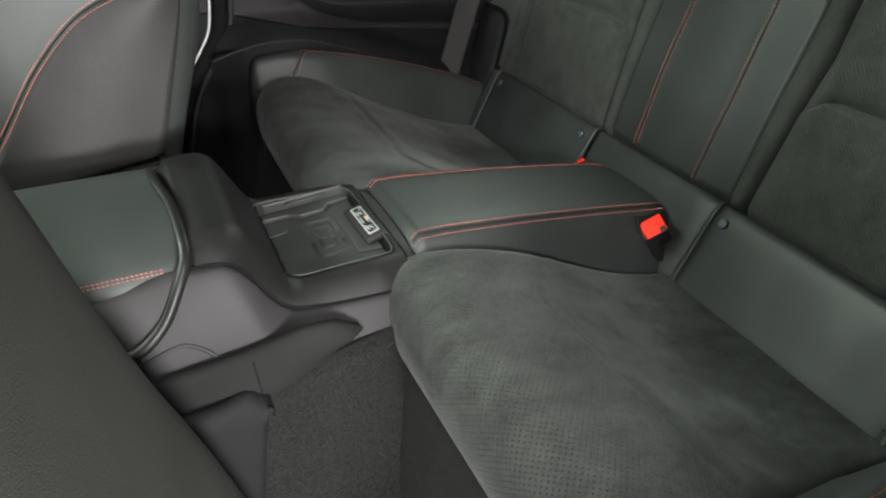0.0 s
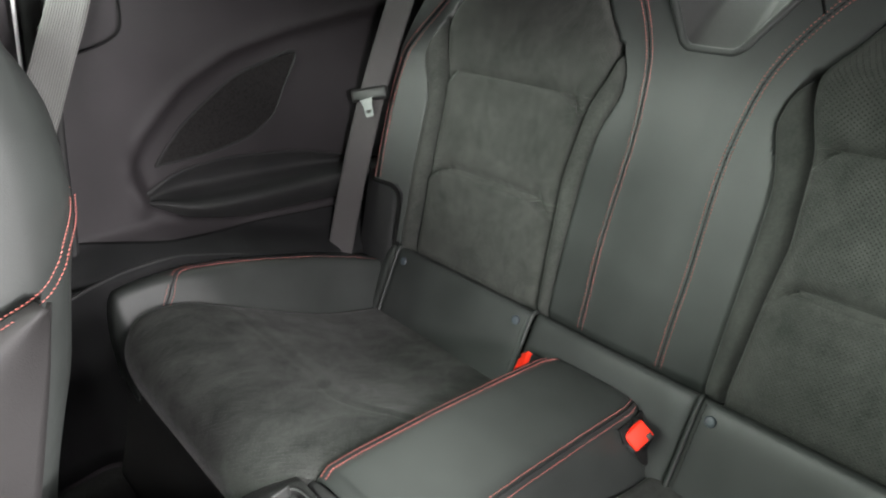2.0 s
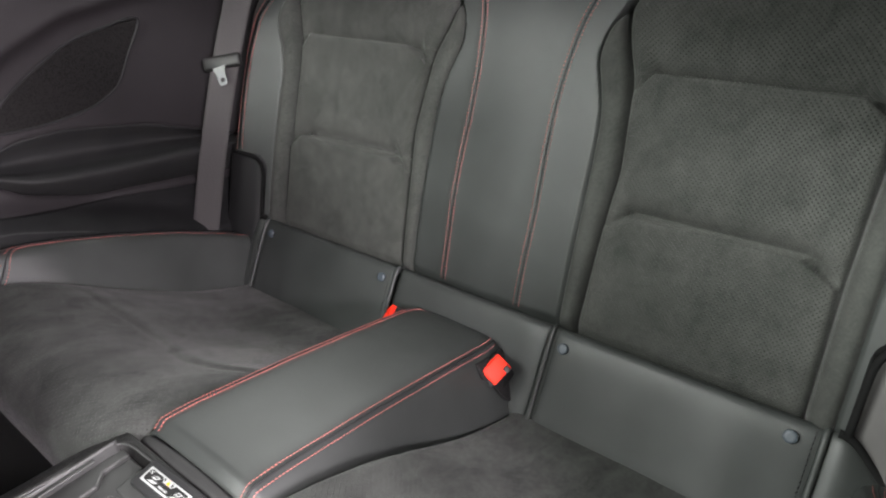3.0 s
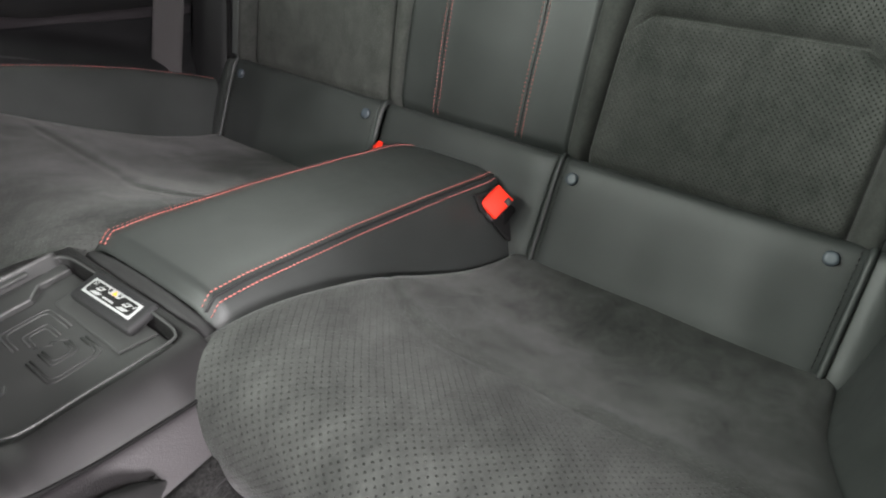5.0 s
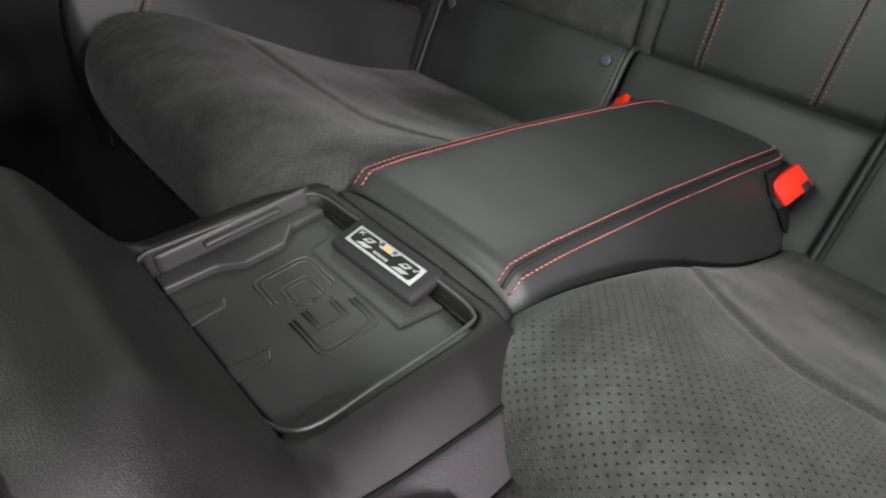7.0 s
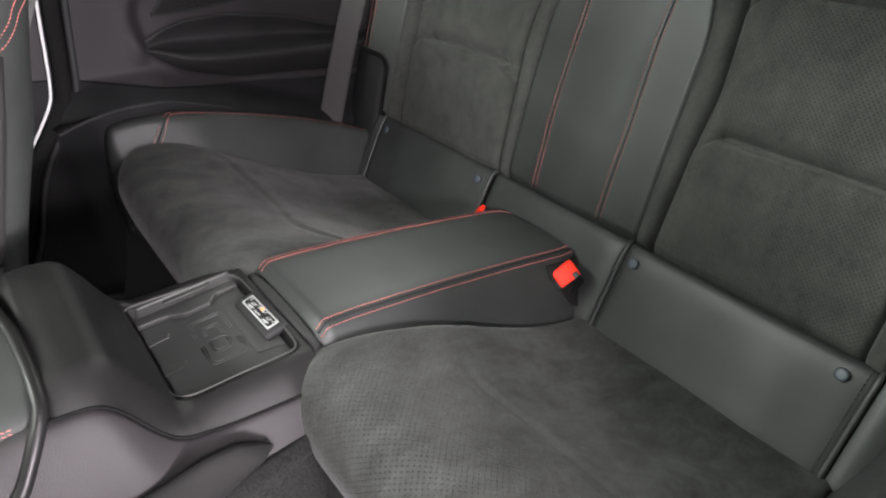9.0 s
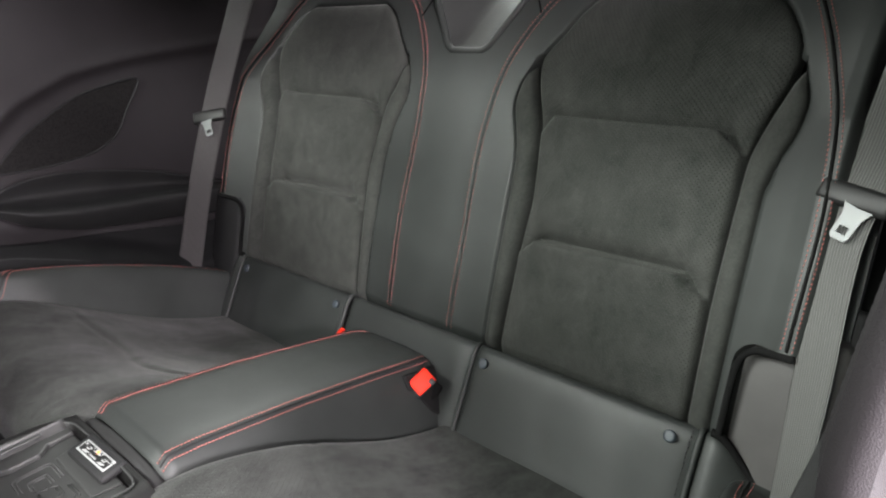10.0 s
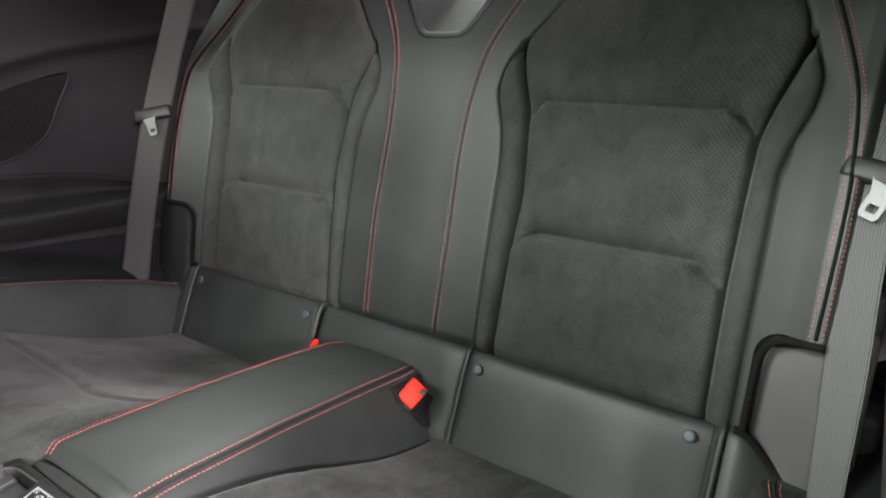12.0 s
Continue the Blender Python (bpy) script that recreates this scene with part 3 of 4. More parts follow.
# the sunken head pad between the two seats
us = np.linspace(-0.125, 0.125, 60)
vs = np.linspace(0, 1, 30)
P = np.zeros((60, 30, 3))
for i, x in enumerate(us):
    z0 = u_edge(x)
    base = back_point(np.array(x), np.array(z0), 0.004)
    for j, v in enumerate(vs):
        rise = 0.10 * v * min(1, (1.06 - z0) / 0.12 + 0.3)
        P[i, j] = base + np.array([0, 0.012 * (1 - math.exp(-v * 12)) + 0.150 * v, rise * 0.95 - 0.004 * math.exp(-v * 20) + 0.006 * math.sin(math.pi * v)])
sheet("head_pad", P, LEATHER_SOFT, backrest, 0.012, "smooth grey leather head pad in a sunken opening")
ue = np.array([(x, u_edge(x)) for x in np.linspace(-0.128, 0.128, 90)])
tube("head_pad_welt", back_point(ue[:, 0], ue[:, 1], 0.012), 0.0062, LEATHER, backrest, "rolled leather welt", 10)
for s in (-1, 1):
    q = np.array([(0.106, 0.972), (0.122, 0.952), (0.131, 0.936)])
    tube("short_seam", back_point(s * q[:, 0], q[:, 1], leather_h(q[:, 0], q[:, 1]) + 0.0008), 0.0014, FELT, backrest, sides=6)


# ---- lower back strip with its buttons ----
LOW_PROFILE = [(0.046, 0.385), (0.038, 0.410), (0.027, 0.428), (0.014, 0.434), (0.001, 0.421), (-0.020, 0.385), (-0.045, 0.340), (-0.064, 0.306), (-0.070, 0.285)]


def lower_panel(name, x0, x1, label, lift=0.0):
    prof = smooth_line(LOW_PROFILE, 40)[::-1]
    xs = np.linspace(x0, x1, 60)
    P = np.zeros((60, 40, 3))
    for i, x in enumerate(xs):
        e = min(x - x0, x1 - x)
        puff0 = 0.006 * (1 - math.exp(-e / 0.012)) + lift + 0.0020 * math.exp(-(((abs(x) - 0.425) / 0.04) ** 2))
        for j, (y, z) in enumerate(prof):
            puff = puff0 + 0.0026 * noise.noise((x * 13.0, z * 9.0, 1.7)) * min(1.0, e / 0.05)
            P[i, j] = (x, y - puff * 0.86, z + puff * 0.5 - 0.055 * float(smoothstep(0.538, 0.605, abs(x))))
    return sheet(name, P, LEATHER, rear_seat, 0.012, label), prof


for s in (-1, 1):
    a, b = (0.158, 0.524)
    root, prof = lower_panel("lower_back_panel", *((a, b) if s > 0 else (-b, -a)), "black leather strip between cushion and backrest with seam piping")
    for x in (a, b):
        tube("edge_piping", [(s * x, y - 0.003, z + 0.002) for y, z in prof], 0.0042, LEATHER, root, "black leather piping")
    for x, k in ((a, 0.010), (b, -0.010)):
        stitch_row("black_stitching", [(s * (x + k), y - 0.0052, z + 0.003) for y, z in prof[4:34]], (0, -0.86, 0.5), root, 0.004, 0.003, 0.0012, TRIM_DARK)
for s in (-1, 1):
    a, b = 0.529, 0.612
    root, prof = lower_panel("lower_back_corner", *((a, b) if s > 0 else (-b, -a)), "small black leather corner beside the lower back strip")
    edge = np.linspace(a + 0.006, b, 30)
    tube("edge_piping", np.stack([s * edge, np.full(30, 0.012), 0.4385 - 0.055 * smoothstep(0.538, 0.605, edge)], -1), 0.0055, FELT, root, "black felt piping")
lower_panel("lower_back_centre", -0.153, 0.153, "black leather strip behind the rear console, plain", -0.003)
for x in (-0.494, -0.183, 0.183, 0.490):
    disc("snap_button", (x, -0.009, 0.4200 if x < 0.4 else 0.424), (0, -0.86, 0.5), 0.0085, 0.004, CLEAR_BLUE, rear_seat, "small smoky blue plastic snap button")


# ---- rear cushions ----
def cushion(s):
    back_shift = -0.004 if s < 0 else 0.004
    line = smooth_line([(-0.535, 0.345), (-0.553, 0.375), (-0.560, 0.410), (-0.557, 0.448), (-0.538, 0.476), (-0.500, 0.489), (-0.44, 0.482), (-0.37, 0.456), (-0.27, 0.402), (-0.18, 0.355), (-0.11, 0.326), (-0.072, 0.314), (-0.045, 0.308)], 120)
    y, z = line[:, 0] + back_shift * smoothstep(-0.1, -0.5, line[:, 0]), line[:, 1]
    along = np.r_[0, np.cumsum(np.linalg.norm(np.diff(line, axis=0), axis=1))]
    x_in = np.interp(y, [-0.60, -0.565, -0.545, -0.50, -0.45, -0.38, -0.30, -0.05], [0.096, 0.088, 0.084, 0.087, 0.096, 0.112, 0.122, 0.128])
    x_out = np.interp(y, [-0.60, -0.57, -0.52, -0.46, -0.42, -0.37, -0.2, -0.05], [0.575, 0.588, 0.600, 0.592, 0.582, 0.570, 0.546, 0.542])
    x_in, x_out = curve(list(zip(np.arange(120), x_in)), np.arange(120)), curve(list(zip(np.arange(120), x_out)), np.arange(120))
    n = 110
    u = np.linspace(0, 1, n)
    X = x_in[None] + (x_out - x_in)[None] * u[:, None]
    Yg, Zg = np.broadcast_to(y, X.shape).copy(), np.broadcast_to(z, X.shape).copy()
    e = np.minimum(X - x_in, x_out - X)
    top = smoothstep(-0.56, -0.50, Yg)
    Zg -= top * (0.014 * np.exp(-((X - 0.33) / 0.12) ** 2) * smoothstep(-0.50, -0.36, Yg) * smoothstep(-0.10, -0.22, Yg))
    roll = np.exp(-np.maximum(e, 0) / 0.012)
    Zg -= 0.020 * roll * smoothstep(-0.30, -0.50, Yg) + 0.007 * np.exp(-np.maximum(e, 0) / 0.006)
    Yg += 0.011 * np.exp(-np.maximum(X - x_in, 0) / 0.016) * (1 - top) + 0.012 * np.exp(-np.maximum(x_out - X, 0) / 0.02) * (1 - top)
    # the cross seam and soft creases
    seam = curve([(0.09, -0.27), (0.134, -0.318), (0.187, -0.356), (0.235, -0.374), (0.316, -0.358), (0.40, -0.360), (0.49, -0.370), (0.62, -0.385)], X)
    along_seam = smoothstep(0.56, 0.47, X)
    Zg -= 0.0024 * np.exp(-(((Yg - seam) / 0.0045) ** 2)) * along_seam
    Zg += 0.0014 * np.exp(-(((Yg - seam - 0.016) / 0.012) ** 2)) * along_seam
    # the raised inner edge against the console and the raised outer edge against the bolster
    Zg += 0.007 * np.exp(-(((X - x_in) / 0.05) ** 2)) * np.exp(-(((Yg + 0.32) / 0.11) ** 2))
    Zg += 0.026 * np.exp(-(x_out - X) / 0.05) * np.exp(-(((Yg + 0.47) / 0.10) ** 2))
    wob = np.zeros_like(X)
    for i in range(n):
        for j in range(120):
            wob[i, j] = noise.noise((X[i, j] * 9 * 1.0 + s, Yg[i, j] * 14, 2.0 + s))
    Zg += 0.0035 * wob * smoothstep(0, 0.04, e) * top
    root = sheet("seat_cushion", np.stack([s * X, Yg, Zg], -1), SUEDE_SEAT, rear_seat, 0.02, "perforated charcoal suede seat cushion", flip=s < 0)
    # leather side bolster
    m = 90
    turn = np.clip((np.arange(m) - 70) / 19, 0, 1)
    yb = np.interp(np.arange(m), [0, 70], [0.016, -0.524]) - 0.032 * np.sin(turn * math.pi / 2)
    drop = 0.150 * (1 - np.cos(turn * math.pi / 2)) + 0.02 * turn**3
    zs = curve([(-0.62, 0.47), (-0.585, 0.474), (-0.55, 0.480), (-0.46, 0.490), (-0.374, 0.456), (-0.183, 0.348), (-0.077, 0.300), (-0.01, 0.285)], yb)
    zb = curve([(-0.62, 0.515), (-0.59, 0.520), (-0.55, 0.530), (-0.50, 0.537), (-0.45, 0.535), (-0.40, 0.528), (-0.34, 0.513), (-0.25, 0.485), (-0.15, 0.449), (-0.036, 0.402), (-0.01, 0.388)], yb)
    xs = curve([(-0.62, 0.57), (-0.585, 0.58), (-0.53, 0.592), (-0.46, 0.586), (-0.42, 0.576), (-0.37, 0.562), (-0.2, 0.538), (-0.01, 0.536)], yb)
    xt = curve([(-0.62, 0.60), (-0.55, 0.618), (-0.46, 0.608), (-0.3, 0.600), (-0.13, 0.588), (-0.036, 0.572), (-0.01, 0.570)], yb)
    P = np.zeros((m, 40, 3))
    crest = np.zeros((2, m, 3))
    for i in range(m):
        sec = smooth_line([(xs[i] - 0.012, zs[i] - 0.02), (xs[i] + 0.006, zs[i] + 0.004), ((xs[i] + xt[i]) / 2 + 0.004, (zs[i] + zb[i]) / 2 + 0.006), (xt[i], zb[i]), (xt[i] + 0.02, zb[i] + 0.003), (0.652, zb[i] - 0.006), (0.668, zb[i] - 0.035), (0.672, 0.36)], 40)
        P[i] = np.stack([s * sec[:, 0], np.full(40, yb[i] + back_shift), np.maximum(sec[:, 1] - drop[i], (0.350 if i > 70 else 0.2) - 0.002 * np.arange(40) / 40)], -1)
        for r, off in enumerate((0.012, 0.024)):
            turned = float(smoothstep(-0.395, -0.482, yb[i]))
            a = (xt[i] + off) * (1 - turned) + (xs[i] - 0.004) * turned
            lifted = 4 * turned * (1 - turned)
            crest[r, i] = (s * (a - 0.0015 * lifted), yb[i] + back_shift, np.interp(a, sec[:30, 0], sec[:30, 1]) - drop[i] + 0.0006 + 0.0030 * lifted)
    sheet("leather_bolster", P, LEATHER, root, 0.01, flip=s < 0)
    k = np.where(yb > -0.482)[0]
    for r in (0, 1):
        row = smooth_line(crest[r, k][::3], 260) - np.array([0, 0.007 * r, 0]) * smoothstep(-0.40, -0.45, smooth_line(crest[r, k][::3], 260)[:, 1:2])
        stitch_row("red_stitching", row, (-s * 0.3, 0, 0.95), root, 0.0040, 0.0022, 0.0010, label="red thread seam")
    tube("black_piping", smooth_line((crest[0, k] + crest[1, k])[::3] / 2 - np.array([0, 0.0035, 0]) * smoothstep(-0.40, -0.45, crest[0, k][::3, 1:2]), 140), 0.0016, TRIM_DARK, root, sides=6)
    # carpeted riser under the cushion
    ys, zz = np.array([-0.545, -0.552, -0.562, -0.580, -0.612]) + back_shift, np.array([0.372, 0.355, 0.30, 0.22, 0.135])
    pr = smooth_line(np.stack([ys, zz], -1), 20)[::-1]
    xr = np.linspace(0.05, 0.672, 44)
    sheet("carpeted_riser", np.array([[(s * a, b, c) for b, c in pr] for a in xr]), CARPET, root, 0.04, "dark looped carpet riser", flip=s < 0)
    return root


cushion(1)
cushion(-1)


# ---- rear console between the cushions ----
rear_console = thing("rear_console", "black leather padded console with double red stitching between the rear seats", "console")
cy = np.linspace(-0.492, 0.012, 100)


def con_top(y):
    return curve([(-0.50, 0.502), (-0.44, 0.496), (-0.30, 0.470), (-0.16, 0.439), (-0.06, 0.415), (-0.03, 0.405), (-0.008, 0.384), (0.02, 0.33)], y)


def console_section(y):
    t = float(con_top(y))
    nose = 0.012 * smoothstep(-0.475, -0.492, y)
    shrink = 1 - 0.22 * smoothstep(-0.07, 0.012, y)
    half = [(0, t + 0.004 - nose), (0.045, t + 0.003 - nose), (0.072, t - nose), (0.083, t - 0.004 - nose), (0.092, t - 0.014 - nose), (0.104, t - 0.040), (0.118, t - 0.085), (0.134, t - 0.14), (0.145, t - 0.20)]
    far = [(0.050, t + 0.0035 - nose), (0.074, t + 0.0020 - nose), (0.086, t - 0.0010 - nose), (0.096, t - 0.012 - nose), (0.106, t - 0.040), (0.118, t - 0.085), (0.134, t - 0.14), (0.145, t - 0.20)]
    sec = smooth_line([(-a, b) for a, b in far[::-1]] + half, 44)
    return np.stack([sec[:, 0] * shrink, np.full(44, y), sec[:, 1]], -1)


sheet("leather_cover", np.stack([console_section(y) for y in cy], 1), LEATHER, rear_console, 0.012)
for s in (-1, 1):
    # dark cloth patch round the buckle at the rear end of the console side
    P = np.zeros((14, 12, 3))
    for j, y in enumerate(np.linspace(-0.108, -0.006, 14)):
        row = console_section(y)
        row = row[row[:, 0] * s > 0]
        row = row[np.argsort(row[:, 0] * s)]
        top, low = con_top(y) - 0.013, con_top(y) - 0.035 - 0.055 * float(smoothstep(-0.108, -0.060, y))
        zz = np.linspace(top, low, 12)
        P[j] = np.stack([np.interp(-zz, -row[:, 2], row[:, 0]) + s * 0.0022, np.full(12, y), zz], -1)
    sheet("buckle_patch", P, FABRIC, rear_console, 0.003, "black cloth patch round the buckle", flip=s < 0)
for s in (-1, 1):
    ys = np.linspace(-0.488, -0.028, 160)
    for x, dz in ((0.0765, 0.0002), (0.0875, -0.0058)) if s > 0 else ((0.0765, 0.0020), (0.0870, -0.0010)):
        nose = 0.012 * smoothstep(-0.475, -0.492, ys)
        shrink = 1 - 0.22 * smoothstep(-0.07, 0.012, ys)
        stitch_row("red_stitching", np.stack([s * x * shrink, ys, con_top(ys) + dz - nose + 0.0006], -1), (s * 0.3, 0, 0.95), rear_console, 0.0030, 0.0018, 0.0010, label="double row of red thread")
    tube("welt", np.stack([s * (0.0812 if s > 0 else 0.0818) * (1 - 0.22 * smoothstep(-0.07, 0.012, ys)), ys, con_top(ys) + (-0.0022 if s > 0 else 0.0008) - 0.012 * smoothstep(-0.475, -0.492, ys)], -1), 0.0016, TRIM_DARK, rear_console, sides=6)
sec = smooth_line([(-0.125, 0.40), (-0.108, 0.445), (-0.094, 0.470), (-0.075, 0.479), (-0.03, 0.484), (0.03, 0.484), (0.075, 0.479), (0.094, 0.470), (0.108, 0.445), (0.125, 0.40)], 160)
rib = 0.0008 * (np.arange(160) % 2)
tube("ribbed_gasket", np.stack([sec[:, 0], np.full(160, -0.4985), sec[:, 1] + rib], -1), 0.009, GASKET, rear_console, "ribbed black rubber gasket", 10)


def buckle(s):
    root = thing("seat_belt_buckle", "black seat belt buckle with a red release button", "buckle", group="buckles")
    m = pose(*((0.108, -0.081, 0.392) if s > 0 else (-0.116, -0.063, 0.385)), 38, s * 42, s * 12)
    def block(name, c, size, mat, bev, label=""):
        ob = rbox(name, (0, 0, 0), size, mat, root, bev, label=label)
        ob.data.transform(m @ Matrix.Scale(0.92, 4) @ Matrix.Translation(c))
        return ob
    block("housing", (0, 0, -0.020), (0.034, 0.046, 0.050), TRIM_DARK, 0.004)
    block("release_button", (0.0, 0.003, 0.006), (0.032, 0.040, 0.012), RED_BUTTON, 0.003, "bright red release button")
    block("latch_slot", (s * 0.011, 0.015, 0.0085), (0.010, 0.010, 0.010), LABEL_BLACK, 0.001)
    return root


buckle(1)
buckle(-1)
for s in (-1, 1):
    pk = thing("buckle_boot", "black rubber boot round the seat belt buckle", "boot", group="buckle boots")
    rbox("boot", (s * 0.094, -0.050, 0.344), (0.026, 0.044, 0.056), FELT, pk, 0.005, (30, s * 30, s * 10))


# ---- plastic corner covers and belts ----
for s in (-1, 1):
    root = thing("bolster_cover", "grained plastic cover beside the backrest, right one coloured as lit", "cover", group="corner covers")
    # right cover has the light it gets put into a paler colour
    rbox("shell", (s * 0.604, 0.058 if s > 0 else 0.036, 0.452), (0.112, 0.060, 0.245), TRIM_DARK if s < 0 else COVER_LIT, root, 0.016, (-17, 0, 0))
    rbox("edge_flange", (s * 0.604, 0.112 if s > 0 else 0.090, 0.470), (0.116, 0.03, 0.25), TRIM_DARK, root, 0.008, (-17, 0, 0), "black flange of the cover")
    q = smooth_line([(0.539, 0.436), (0.540, 0.50), (0.5415, 0.520), (0.547, 0.537), (0.558, 0.547), (0.572, 0.551), (0.605, 0.553)], 50)
    tube("cut_edge", back_point(s * (q[:, 0] + 0.005), q[:, 1] - 0.004, 0.006 + bolster_rise(q[:, 0] + 0.005, q[:, 1])), 0.0046, FELT, backrest, "black felt edge of the notch")


def seat_belt(s, mat, tone):
    root = thing("rear_seat_belt", f"{tone} woven seat belt with steel tongue hanging beside the backrest", "seat belt", group="rear belts")
    if s > 0:
        line, across = [(0.675, 0.26, 1.12), (0.655, 0.185, 0.94), (0.640, 0.125, 0.80), (0.624, 0.078, 0.70), (0.632, 0.015, 0.55), (0.638, -0.050, 0.413), (0.640, -0.075, 0.36), (0.642, -0.10, 0.26)], (0.026, -0.008, -0.004)
    else:
        line, across = [(-0.560, 0.20, 1.12), (-0.582, 0.125, 0.95), (-0.602, 0.075, 0.83), (-0.624, 0.034, 0.71), (-0.636, -0.02, 0.56), (-0.643, -0.067, 0.418), (-0.645, -0.085, 0.36)], (0.022, 0.020, 0.006)
    line, across = smooth_line(line, 80), np.array(across)
    grow = np.interp(line[:, 2], [0.36, 0.55, 0.75, 1.1], [0.55, 0.78, 0.95, 1.0] if s > 0 else [1, 1, 1, 1])[:, None]
    P = np.stack([line + across * a * grow for a in np.linspace(-1, 1, 9)])
    sheet("webbing", P, mat, root, 0.0016, "flat woven webbing")
    c = line[int(np.argmin(abs(line[:, 2] - 0.738)))]
    def block(name, off, size, m, bev, label=""):
        rbox(name, tuple(c + np.array(off)), size, m, root, bev, (-24, s * 8, -14 if s > 0 else 38), label)
    block("stopper", (0, -0.006, 0.006), (0.078, 0.014, 0.027), LABEL_BLACK, 0.006, "black plastic tongue cover")
    return root, c


for s, mat, tone in ((-1, WEB_SHADED, "shaded grey"), (1, WEB_LIGHT, "grey")):
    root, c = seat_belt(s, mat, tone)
    m = Matrix.Translation(Vector(c) + Vector((0.004 if s > 0 else 0.006, -0.018, -0.009))) @ pose(0, 0, 0, -26, s * 16, -14 if s > 0 else 38) @ Matrix.Scale(0.80 if s > 0 else 0.72, 4)
    bm = bmesh.new()
    pts = [(-0.020, 0.012), (-0.013, -0.006), (-0.0125, -0.034), (-0.009, -0.040), (0.009, -0.040), (0.0125, -0.034), (0.013, -0.006), (0.020, 0.012)]
    vs = [bm.verts.new((x, 0.0, z)) for x, z in pts]
    hole = [bm.verts.new((x, 0.0, z)) for x, z in [(-0.0065, -0.020), (-0.0065, -0.031), (0.0065, -0.031), (0.0065, -0.020)]]
    bm.faces.new((vs[0], vs[1], hole[0], hole[3], vs[6], vs[7]))
    bm.faces.new((vs[1], vs[2], vs[3], hole[1], hole[0]))
    bm.faces.new((vs[3], vs[4], hole[2], hole[1]))
    bm.faces.new((vs[4], vs[5], vs[6], hole[3], hole[2]))
    ext = bmesh.ops.extrude_face_region(bm, geom=bm.faces[:])
    bmesh.ops.translate(bm, vec=(0, -0.003, 0), verts=[g for g in ext["geom"] if isinstance(g, bmesh.types.BMVert)])
    bmesh.ops.recalc_face_normals(bm, faces=bm.faces[:])
    bmesh.ops.transform(bm, matrix=m, verts=bm.verts)
    part("steel_tongue", bm, STEEL, root, "bright steel latch tongue", smooth=False)


# ---- front console with tray, hump and armrest ----
console = thing("floor_console", "grained plastic centre console with rear tray and hump, shell coloured as shaded", "console")
TRAY_Z = 0.474


def cx(y):
    return 0.020 * smoothstep(-0.55, -0.76, y)


def groove_z(y):
    return curve([(-0.95, 0.578), (-0.85, 0.580), (-0.78, 0.587), (-0.749, 0.584), (-0.722, 0.579), (-0.709, 0.564), (-0.695, 0.531), (-0.683, 0.504), (-0.668, 0.490), (-0.62, 0.477), (-0.55, 0.467), (-0.50, 0.462)], np.maximum(y, -0.95))


# side walls and hump in one moulded shell with the tray sunk into it
NX, NY = 110, 150
RIGHT = 0.136
gx, gy = 0.5 + 0.5 * np.sin(np.linspace(-1, 1, NX) * math.pi / 2), np.linspace(-0.774, -0.508, NY)
X, Y = np.meshgrid(gx, gy, indexing="ij")
X = X * RIGHT + (1 - X) * (cx(Y) - 0.1465)
ridge = np.interp(Y, [-0.80, -0.765, -0.735, -0.712, -0.700, -0.690, -0.676, -0.664, -0.650, -0.55, -0.508], [0.600, 0.602, 0.604, 0.602, 0.594, 0.575, 0.540, 0.514, 0.504, 0.497, 0.491])
kern = np.hanning(9) / np.hanning(9).sum()
row = np.convolve(np.pad(ridge[0], 4, mode="edge"), kern, "valid")
Z = np.broadcast_to(row, X.shape).copy()
ax = np.abs(X)
begin = 0.092 + 0.006 * smoothstep(-0.71, -0.655, Y)
fall = np.clip((ax - begin) / (np.where(X > 0, RIGHT, 0.1465 - cx(Y)) - begin), 0, 1)
Z -= (Z - groove_z(Y)) * fall**2.1
sink = smoothstep(0.1005, 0.0955, ax) * smoothstep(-0.663, -0.655, Y) * smoothstep(-0.5155, -0.5205, Y)
corner = smoothstep(0.0, 0.012, (0.0955 - ax) + (-0.5205 - Y) + 0.002)
Z = Z * (1 - sink * corner) + TRAY_Z * sink * corner
Z -= 0.014 * smoothstep(-0.752, -0.774, Y)
P = np.stack([X * (1 - 0.05 * smoothstep(-0.555, -0.508, Y)), Y, Z], -1)
sheet("tray_shell", P, CONSOLE_SHADED, console, 0.006)


